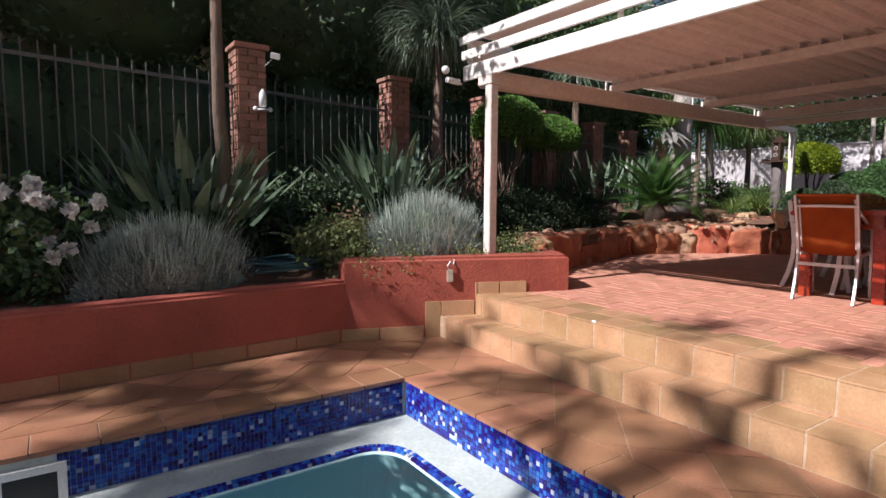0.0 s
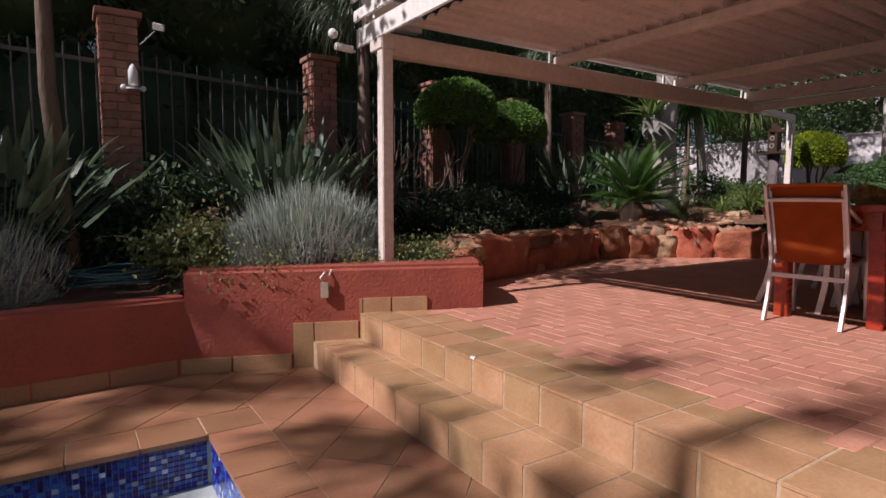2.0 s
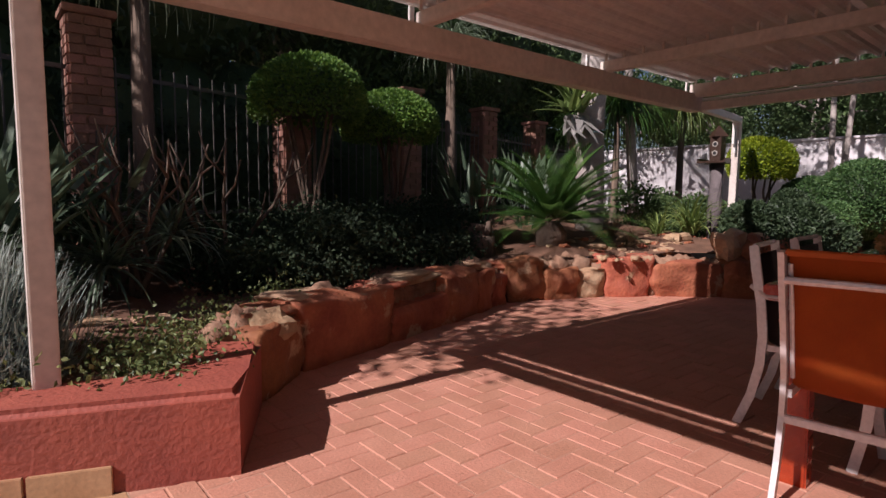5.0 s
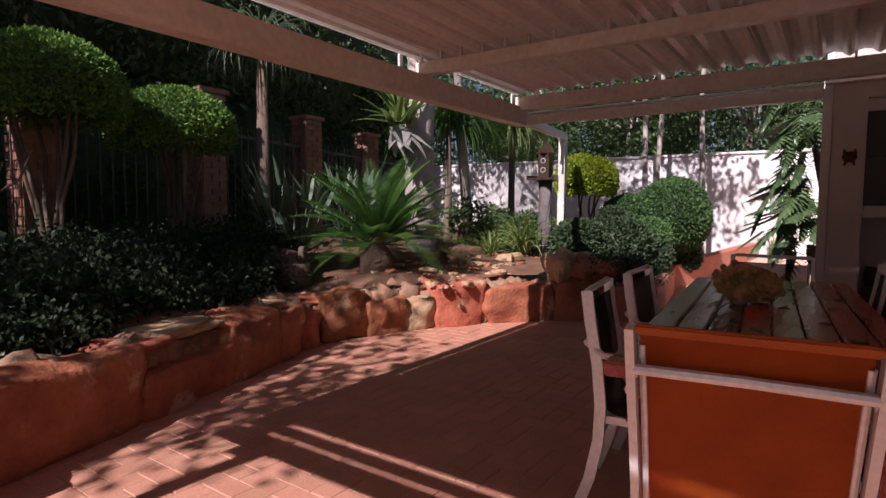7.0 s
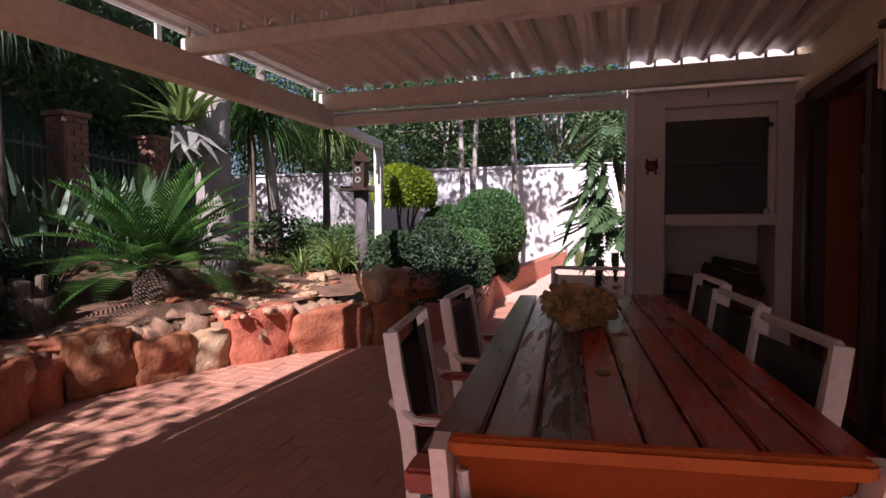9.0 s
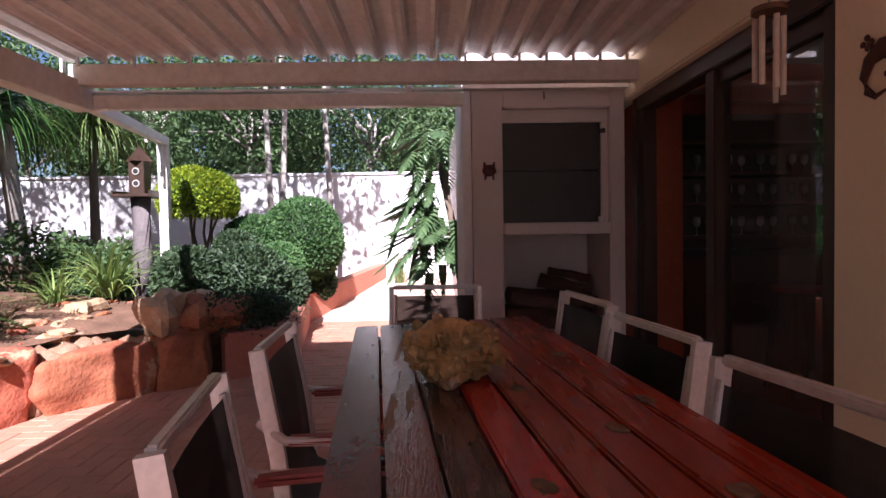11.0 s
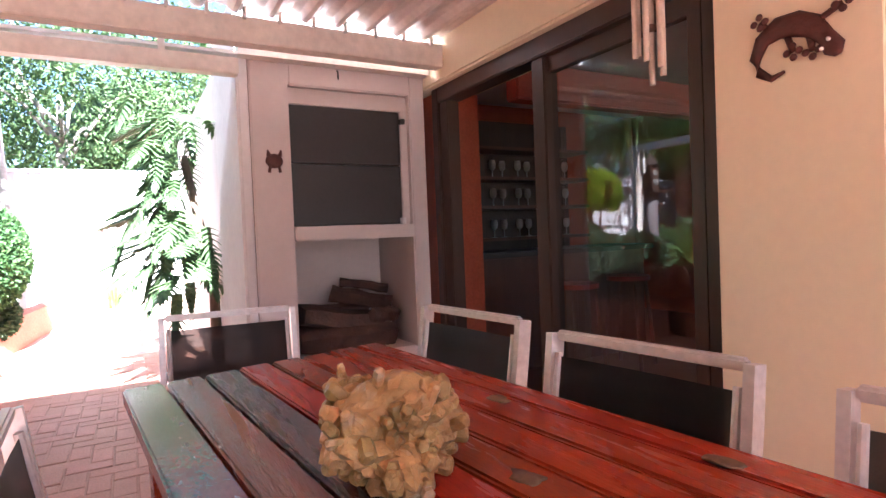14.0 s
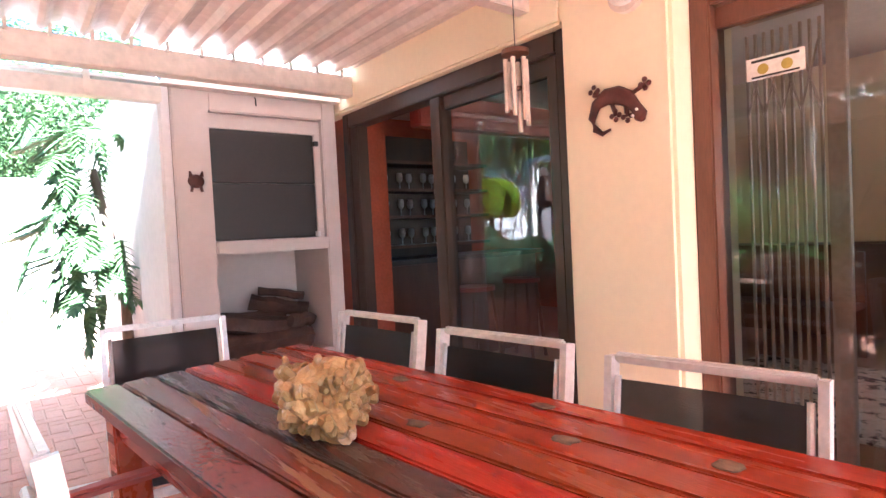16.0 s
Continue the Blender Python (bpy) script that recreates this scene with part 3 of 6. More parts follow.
for i in range(NU + 1):
    (ex, ey), ang = along(EDGE, total * i / NU * 0.9999)
    bx, by = back[0][0] + (back[1][0] - back[0][0]) * i / NU, back[0][1] + (back[1][1] - back[0][1]) * i / NU
    for j in range(NV + 1):
        v = (j / NV) ** 1.7
        v = 0.018 + v * 0.982
        x, y = ex + (bx - ex) * v, ey + (by - ey) * v
        sv.append((x, y, soil_height(x, y, math.hypot(x - ex, y - ey))))
for i in range(NU):
    for j in range(NV):
        a = i * (NV + 1) + j
        sf.append((a, a + NV + 1, a + NV + 2, a + 1))
tagged(mesh("garden_bed", sv, sf, SOIL, smooth=True), "red garden soil sloping up behind the walls", "soil", kind="structure")


def soil_z(x, y):
    d = min(math.hypot(x - p[0], y - p[1]) for p in [along(EDGE, total * k / 200)[0] for k in range(200)])
    return soil_height(x, y, d)


# curb beyond the stones
# red plaster in a paler tone, with the strong sunlight put into its colour
PLASTER_SUNLIT = material("sunlit red plaster", (0.47, 0.18, 0.115), (0.38, 0.13, 0.085), 0.8, scale=3, fine=45, bump=0.4)
curb = thing("curb_wall", "low red plastered curb beside the paving", "curb", kind="structure")
part("curb_face", prism([(10.50, 3.93), (10.74, 3.43), (13.3, 3.83), (13.3, 4.0), (10.86, 3.62), (10.66, 4.02)], 0.3, 0.74, 0.025), PLASTER_SUNLIT, curb)
cv = bmesh.new()
for (x, y, z) in ((13.3, 3.83, 0.74), (15.35, 2.95, 1.02), (15.35, 3.12, 1.02), (13.3, 4.0, 0.74)):
    cv.verts.new((x, y, z))
for (x, y, z) in ((13.3, 3.85, 0.3), (15.35, 2.95, 0.3), (15.35, 3.12, 0.3), (13.3, 4.02, 0.3)):
    cv.verts.new((x, y, z))
cv.verts.ensure_lookup_table()
for f in ((0, 1, 2, 3), (4, 7, 6, 5), (0, 4, 5, 1), (1, 5, 6, 2), (2, 6, 7, 3), (3, 7, 4, 0)):
    cv.faces.new([cv.verts[k] for k in f])
part("sloping_curb", cv, PLASTER_SUNLIT, curb)

# retaining wall of boulders
wall_st = thing("retaining_wall", "low retaining wall of red and ochre sandstone boulders", "stone wall", kind="structure")
SLINE = [(5.02, 4.42), (5.45, 4.73), (6.48, 5.02), (7.42, 5.33), (8.0, 5.54), (8.4, 5.42), (9.0, 5.22), (9.52, 4.92), (10.1, 4.45), (10.42, 4.0)]
cuts = [0.0, 0.50, 1.35, 2.05, 2.62, 2.95, 3.25, 3.72, 4.1, 4.45, 4.98, 5.04, 5.75, 6.12]
for k, (a, b) in enumerate(zip(cuts, cuts[1:])):
    w = b - a
    if w < 0.1:
        continue
    (px, py), ang = along(SLINE, (a + b) / 2)
    h = 0.36 + 0.08 * math.sin(k * 2.3)
    if k == 10:
        h = 0.40
    bmb = boulder((w * 1.06, 0.36, h * 1.10), k + 3, 0.15, 4, 0.66)
    bmesh.ops.transform(bmb, matrix=pose(px - math.sin(ang) * 0.15, py + math.cos(ang) * 0.15, PATIO + h * 0.5 - 0.02, 0, 0, math.degrees(ang)), verts=bmb.verts[:])
    part("stone", bmb, PALE_STONE if k == 8 else STONE, wall_st, "", True)
bmb = bmesh.new()
for k in range(60):
    (px, py), ang = along(SLINE, 6.05 * k / 59)
    q = boulder((0.22, 0.24, 0.50 + 0.05 * math.sin(k)), k, 0.25, 2)
    bmesh.ops.transform(q, matrix=Matrix.Translation((px - math.sin(ang) * 0.19, py + math.cos(ang) * 0.19, PATIO + 0.13)), verts=q.verts[:])
    me = bpy.data.meshes.new("tmp")
    q.to_mesh(me)
    q.free()
    bmb.from_mesh(me)
    bpy.data.meshes.remove(me)
part("mortar", bmb, MORTAR, wall_st, "crumbly red mortar", True)


for k in range(9):
    (px, py), ang = along(SLINE, 0.35 + k * 0.36)
    q = boulder((0.42 + 0.1 * math.sin(k * 1.7), 0.30, 0.075), k + 60, 0.28, 3, 0.6)
    bmesh.ops.transform(q, matrix=pose(px - math.sin(ang) * 0.20, py + math.cos(ang) * 0.20, PATIO + 0.385 + 0.03 * math.sin(k * 2.1), 0, 5 * math.sin(k), math.degrees(ang) + 12 * math.sin(k * 3)), verts=q.verts[:])
    part("cap_stone", q, (STONE, PALE_STONE, STONE)[k % 3], wall_st, "flat weathered cap stone", True)


def loose_rock(x, y, z, size, seed, mat, label):
    b = boulder(size, seed, 0.32, 2, 0.25)
    bmesh.ops.translate(b, vec=(x, y, z + size[2] * 0.3), verts=b.verts[:])
    o = part("rock", b, mat)
    return tagged(o, label, "rock", "rocks in the bed")


for k, (x, y, sx, sz) in enumerate([(10.55, 4.15, 0.34, 0.24), (10.35, 4.35, 0.3, 0.3), (10.75, 3.95, 0.36, 0.2), (10.15, 5.25, 0.26, 0.08), (9.75, 5.6, 0.3, 0.08), (10.7, 5.15, 0.28, 0.16),
                                    (5.15, 4.62, 0.26, 0.2), (10.0, 4.9, 0.2, 0.08),
                                    (4.7, 5.1, 0.22, 0.12), (4.45, 5.2, 0.2, 0.1), (10.3, 5.6, 0.24, 0.1), (11.0, 4.3, 0.3, 0.22)]):
    loose_rock(x, y, soil_z(x, y) - 0.02, (sx, sx * 0.8, sz), k + 40, STONE if k in (0, 2) else PALE_STONE, "weathered sandstone rock lying on the garden soil")
for k in range(120):
    x, y = RNG.uniform(9.0, 11.3), RNG.uniform(4.9, 6.1)
    s = RNG.uniform(0.025, 0.09)
    loose_rock(x, y, soil_z(x, y) - 0.01, (s * 1.5, s, s * 0.7), k + 80, (PALE_STONE, STONE)[k % 2], "small broken stone on the sunlit soil")

# ---- setting: house, braai, garden wall ----
house = thing("wall_house", "cream plastered house wall with wide glass doors", "house wall", kind="structure")
part("pier", box((7.28, 0.55, 0.0), (7.74, 1.0, 3.0), 0.015), CREAM, house)
part("lintel", box((7.74, 0.62, 2.365), (12.2, 0.997, 3.0), 0.012), CREAM, house)
part("lintel", box((4.5, 0.62, 2.365), (7.28, 0.997, 3.0), 0.012), CREAM, house)
part("pier", box((4.4, 0.55, 0.0), (4.9, 1.0, 3.0), 0.012), CREAM, house)
part("side_wall", box((4.4, -3.6, 0.0), (4.6, 0.55, 3.0)), CREAM, house)
for a, b in ((4.4, 5.2), (6.6, 9.6), (9.6, 12.4)):
    part("back_wall", box((a, -3.8, 0.0), (b, -3.6, 3.0)), CREAM if a < 9 else TERRA_RED, house)
# wall pieces around an unseen, added opening that lets daylight into the rooms
for a, b, c, d in ((5.2, 6.6, 1.3, 2.6),):
    part("back_wall", box((a, -3.8, 0.0), (b, -3.6, c)), TERRA_RED, house)
    part("back_wall", box((a, -3.8, d), (b, -3.6, 3.0)), TERRA_RED, house)
part("end_wall", box((12.2, -3.6, 0.0), (12.4, 1.0, 3.0)), TERRA_RED, house)
part("end_pier", box((9.62, 0.62, 0.0), (12.2, 0.9, 2.365)), TERRA_RED, house)
tagged(part("floor_inside", box((4.6, -3.6, 0.30), (12.2, 0.62, 0.378)), DARK_FLOOR), "polished timber floor inside the house", "floor", kind="structure")
tagged(part("ceiling_inside", box((4.4, -3.8, 3.0), (12.4, 1.0, 3.12)), WHITE_WALL), "white house ceiling slab", "ceiling", kind="structure")


def glass_door(name, label, xa, xb, za, zb, y, mat, stiles, panes):
    d = thing(name, label, "door", kind="structure")
    for lo, hi in (((xa, y - 0.05, za), (xa + 0.07, y + 0.06, zb)), ((xb - 0.07, y - 0.05, za), (xb, y + 0.06, zb)),
                   ((xa + 0.07, y - 0.05, zb - 0.09), (xb - 0.07, y + 0.06, zb)), ((xa + 0.07, y - 0.05, za), (xb - 0.07, y + 0.06, za + 0.03))):
        part("frame", box(lo, hi, 0.006), mat, d)
    for s, w in stiles:
        part("stile", box((s, y - 0.035, za + 0.03), (s + w, y + 0.045, zb - 0.09), 0.006), mat, d)
    for a, b, dy in panes:
        part("rail", box((a, y + dy - 0.02, za + 0.03), (b, y + dy + 0.02, za + 0.13), 0.004), mat, d)
        part("rail", box((a, y + dy - 0.02, zb - 0.16), (b, y + dy + 0.02, zb - 0.09), 0.004), mat, d)
        pv = [(a, y + dy, za + 0.13), (b, y + dy, za + 0.13), (b, y + dy, zb - 0.16), (a, y + dy, zb - 0.16)]
        mesh("pane", pv, [(3, 2, 1, 0)], PANE, d, "clear reflecting glass pane")
    return d


glass_door("door_1", "dark wooden sliding glass door, half open onto the bar", 7.74, 9.62, 0.375, 2.365, 0.89, DARK_WOOD, [(8.60, 0.09), (7.815, 0.06), (9.46, 0.09)], [(7.875, 8.60, 0.0)])
glass_door("door_2", "brown wooden glass door with reflections of the garden", 4.9, 7.28, 0.375, 2.365, 0.82, BROWN_WOOD, [(6.0, 0.09), (5.0, 0.06)], [(6.09, 7.21, 0.0), (5.06, 6.0, 0.012)])

braai = thing("braai_fireplace", "pale plastered built-in barbecue with black steel doors", "fireplace", kind="structure")
for lo, hi in (((9.62, 1.80, 0.36), (10.30, 2.0, 2.8)), ((9.62, 1.0, 0.36), (10.30, 1.10, 2.8)), ((9.62, 1.10, 2.32), (10.30, 1.80, 2.8)), ((10.15, 1.10, 0.36), (10.30, 1.80, 2.32)),
               ((9.60, 1.10, 1.50), (10.15, 1.80, 1.575)), ((9.62, 1.10, 0.36), (10.15, 1.80, 0.86))):
    part("masonry", box(lo, hi, 0.008), BRAAI_PAINT, braai)
part("surround", box((9.66, 1.10, 2.232), (9.72, 1.80, 2.32), 0.004), BRAAI_PAINT, braai)
part("surround", box((9.66, 1.10, 1.575), (9.72, 1.145, 2.232), 0.004), BRAAI_PAINT, braai)
up = part("steel_door", box((9.66, 1.15, 1.92), (9.69, 1.80, 2.23), 0.004), BLACK_STEEL, braai, "black steel fire door")
part("steel_door", box((9.665, 1.15, 1.58), (9.695, 1.80, 1.915), 0.004), BLACK_STEEL, braai, "black steel fire door")
part("latch", box((9.64, 1.12, 2.16), (9.67, 1.15, 2.19), 0.003), BLACK_STEEL, braai)
bm = cyl((9.655, 1.15, 1.578), 0.018, 0.035, 14)
part("knob", bm, ALU, braai, "small chrome knob")
part("hook", tube([(9.615, 1.53, 2.42), (9.60, 1.53, 2.41), (9.60, 1.53, 2.37)], 0.004, 6), BLACK, braai)


def split_log(a, b, r, seed):
    """A rough split log between two points, with an uneven angular section."""
    rg = random.Random(seed)
    pa, pb = Vector(a), Vector(b)
    lg = tube([pa.lerp(pb, k / 5) + Vector((0, rg.uniform(-0.008, 0.008), rg.uniform(-0.008, 0.008))) for k in range(6)], [r * rg.uniform(0.85, 1.1) for _ in range(6)], 7)
    q = (pb - pa).normalized()
    ph = rg.uniform(0, 6.28)
    for v in lg.verts:
        c = pa + q * (v.co - pa).dot(q)
        d = v.co - c
        ang = math.atan2(d.z, d.x + d.y)
        v.co = c + d * (0.86 + 0.22 * math.cos(2 * ang + ph) + rg.uniform(-0.09, 0.09))
    tagged(part("firewood_log", lg, LOG), "dark rough split firewood log stacked under the barbecue", "log", "stacked firewood")


for k, (a, b, r) in enumerate([((9.74, 1.77, 0.93), (9.76, 1.20, 0.92), 0.075), ((9.90, 1.76, 0.94), (9.92, 1.18, 0.93), 0.08), ((10.05, 1.74, 0.93), (10.06, 1.16, 0.93), 0.07),
                               ((9.78, 1.76, 1.08), (9.84, 1.26, 1.00), 0.085), ((9.95, 1.74, 1.07), (9.98, 1.30, 1.05), 0.075), ((10.02, 1.50, 1.17), (9.90, 1.14, 1.08), 0.05),
                               ((10.06, 1.42, 1.23), (9.96, 1.13, 1.18), 0.045), ((9.74, 1.34, 1.05), (9.86, 1.13, 1.02), 0.045)]):
    split_log(a, b, r, 300 + k)

side = thing("wall_side", "white plastered wall beside the barbecue", "wall", kind="structure")
part("wall_face", box((10.30, 1.55, 0.0), (15.3, 1.9, 2.9), 0.01), WHITE_WALL, side)
part("wall_face", box((9.622, 2.003, 0.36), (10.42, 2.06, 2.75), 0.012), WHITE_WALL, side)
gwall = thing("wall_garden", "tall white plastered garden wall with coping", "garden wall", kind="structure")
part("wall_face", box((15.3, 0.0, 0.0), (15.52, 11.5, 2.47), 0.01), WHITE_WALL, gwall)
part("coping", box((15.27, 0.0, 2.472), (15.55, 11.5, 2.52), 0.01), WHITE_WALL, gwall)

# ---- canopy ----
can = thing("louvred_canopy", "cream steel patio canopy with adjustable louvre blades", "pergola", kind="structure")
part("post", box((4.06, 4.15, 0.60), (4.15, 4.24, 2.30), 0.006), WHITE_STEEL, can)
part("bracket", box((4.05, 4.14, 2.30), (4.158, 4.34, 2.40), 0.006), WHITE_STEEL, can)
part("post", box((11.71, 4.89, 0.60), (11.80, 4.98, 2.46), 0.006), WHITE_STEEL, can)
for x, lo in ((11.60, 2.16), (11.65, 2.05)):
    part("post_slat", box((x, 4.90, lo), (x + 0.02, 4.93, 2.45), 0.004), FASCIA, can)
part("side_beam", box((4.16, 4.34, 2.31), (9.55, 4.46, 2.47), 0.006), WHITE_STEEL, can)
gut = bmesh.new()
prof = [(0.0, 0.0), (0.0, 0.075), (0.012, 0.075), (0.012, 0.012), (0.09, 0.012), (0.09, 0.06), (0.10, 0.06), (0.10, 0.0)]
a = [gut.verts.new((4.2, 4.47 + p, 2.44 + q)) for p, q in prof]
b = [gut.verts.new((9.5, 4.47 + p, 2.44 + q)) for p, q in prof]
for k in range(8):
    gut.faces.new((a[k], a[(k + 1) % 8], b[(k + 1) % 8], b[k]))
part("gutter", gut, FASCIA, can)
arm = bmesh.new()
box((0, -0.05, -0.08), (2.33, 0.03, 0), 0.004, arm, pose(9.50, 4.46, 2.44, 0, -2.2, 11.8))
part("outer_beam", arm, FASCIA, can)
for x in (6.06, 7.93):
    part("cross_beam", box((x - 0.035, 0.99, 2.46), (x + 0.035, 4.40, 2.545), 0.005), WHITE_STEEL, can)
part("end_beam", box((9.38, 0.99, 2.435), (9.47, 4.40, 2.558), 0.005), WHITE_STEEL, can)
# added strip, hidden behind the end beam, keeps a sun streak off the barbecue
part("wall_flashing", box((9.54, 1.0, 2.43), (9.617, 2.055, 2.53)), WHITE_STEEL, can)
part("low_beam", box((9.52, 2.06, 2.325), (9.60, 4.38, 2.405), 0.005), WHITE_STEEL, can)
part("hanger", box((9.51, 2.38, 2.33), (9.535, 2.41, 2.50), 0.003), WHITE_STEEL, can)
part("tie_strip", box((9.52, 2.06, 2.42), (9.60, 4.38, 2.436)), FASCIA, can)
for x in (4.25, 6.02, 7.78, 9.40):
    part("strap", box((x - 0.02, 4.43, 2.40), (x + 0.02, 4.445, 2.60), 0.003), FASCIA, can)
part("side_rail", box((4.12, 4.40, 2.585), (9.46, 4.43, 2.64), 0.004), FASCIA, can)
for zlo, zhi, out in ((2.38, 2.525, 0.0), (2.572, 2.660, 0.025), (2.715, 2.79, 0.05)):
    part("fascia_board", box((4.045 - out, -1.0, zlo), (4.069 - out, 4.57, zhi), 0.006), FASCIA, can)
# added plate above the fascia, blocks sun through the gap before the louvres
part("edge_cover", box((4.0, -1.0, 2.793), (4.52, 4.46, 2.803), 0.003), FASCIA, can)
for y in (-0.9, 0.9, 2.7, 4.45):
    part("fascia_bracket", box((4.069, y, 2.40), (4.083, y + 0.05, 2.78), 0.003), FASCIA, can)
part("fascia_return", box((4.09, 4.47, 2.56), (4.6, 4.57, 2.77), 0.006), FASCIA, can)
blade_meshes = {}
PR = [(0.0, 0.0), (0.01, -0.006), (0.03, 0.0), (0.055, 0.024), (0.10, 0.032), (0.14, 0.022), (0.158, 0.004), (0.180, 0.005)]
for xa, xb in ((4.46, 6.058), (6.062, 7.928), (7.932, 9.39)):
    bmb = bmesh.new()
    for dz in (0, 0.003):
        r1 = [bmb.verts.new((xa, p, q + dz)) for p, q in PR]
        r2 = [bmb.verts.new((xb, p, q + dz)) for p, q in PR]
        for k in range(len(PR) - 1):
            bmb.faces.new((r1[k], r1[k + 1], r2[k + 1], r2[k]))
    first = part("louvre_blade", bmb, LOUVRE, can)
    for k in range(21):
        o = first if k == 0 else new("louvre_blade", first.data)
        o.parent = can
        o.location = (0, 4.19 - k * 0.163, 2.572)
part("flashing", box((4.1, 0.92, 2.60), (9.46, 1.02, 2.68), 0.004), WHITE_STEEL, can)
pins = bmesh.new()
for x in (6.0, 7.87, 9.36):
    for k in range(21):
        box((x, 4.19 - k * 0.163 + 0.135, 2.54), (x + 0.02, 4.19 - k * 0.163 + 0.150, 2.60), 0, pins)
tagged(part("pivot_pins", pins, WHITE_STEEL, can), kind="stuff")

# ---- furniture ----
tab = thing("dining_table", "long red painted plank table, weathered and glossy", "table", pose(7.325, 2.135, PATIO, -1.6, 0, 5.0))
widths = [0.10, 0.095, 0.095, 0.09, 0.09, 0.09, 0.09, 0.08]
y = 0.365
for k, w in enumerate(widths):
    b = box((-1.08, y - w + 0.004, 0.742), (1.0 - 0.006 * (k % 3), y - 0.004, 0.782), 0.005)
    part("plank", b, (TABLE_EDGE, TABLE_WORN, TABLE_DARK)[k] if k < 3 else TABLE_RED, tab, ("weathered glossy plank", "worn plank with bare grey wood", "worn plank with flaking paint")[k] if k < 3 else "")
    y -= w
part("end_board", box((-1.155, -0.37, 0.742), (-1.084, 0.367, 0.782), 0.006), TABLE_RED, tab)
part("apron", box((-1.05, 0.28, 0.64), (0.93, 0.305, 0.741), 0.003), TABLE_RED, tab)
part("apron", box((-1.05, -0.305, 0.64), (0.93, -0.28, 0.741), 0.003), TABLE_RED, tab)
part("end_apron", box((-1.075, -0.305, 0.62), (-1.05, 0.305, 0.741), 0.003), TABLE_RED, tab)
part("end_apron", box((0.945, -0.305, 0.62), (0.97, 0.305, 0.741), 0.003), TABLE_RED, tab)
for sx in (-1.045, 0.88):
    for sy in (-0.32, 0.23):
        part("leg", box((sx, sy, -0.012), (sx + 0.09, sy + 0.09, 0.741), 0.006), TABLE_RED, tab)


def flat_bar(pts, w, t, axis_y, bm=None):
    """A flat bar bent in the xz plane: w wide along x, t thick along y."""
    bm = bm or bmesh.new()
    rings = []
    for i, (x, z) in enumerate(pts):
        x2, z2 = pts[min(i + 1, len(pts) - 1)]
        x1_, z1_ = pts[max(i - 1, 0)]
        L = math.hypot(x2 - x1_, z2 - z1_)
        nx, nz = -(z2 - z1_) / L * w / 2, (x2 - x1_) / L * w / 2
        rings.append([bm.verts.new((x + nx * a, axis_y + t / 2 * b_, z + nz * a)) for a, b_ in ((1, 1), (1, -1), (-1, -1), (-1, 1))])
    for p, q in zip(rings, rings[1:]):
        for k in range(4):
            bm.faces.new((p[k], p[(k + 1) % 4], q[(k + 1) % 4], q[k]))
    bm.faces.new(rings[0][::-1])
    bm.faces.new(rings[-1])
    return bm


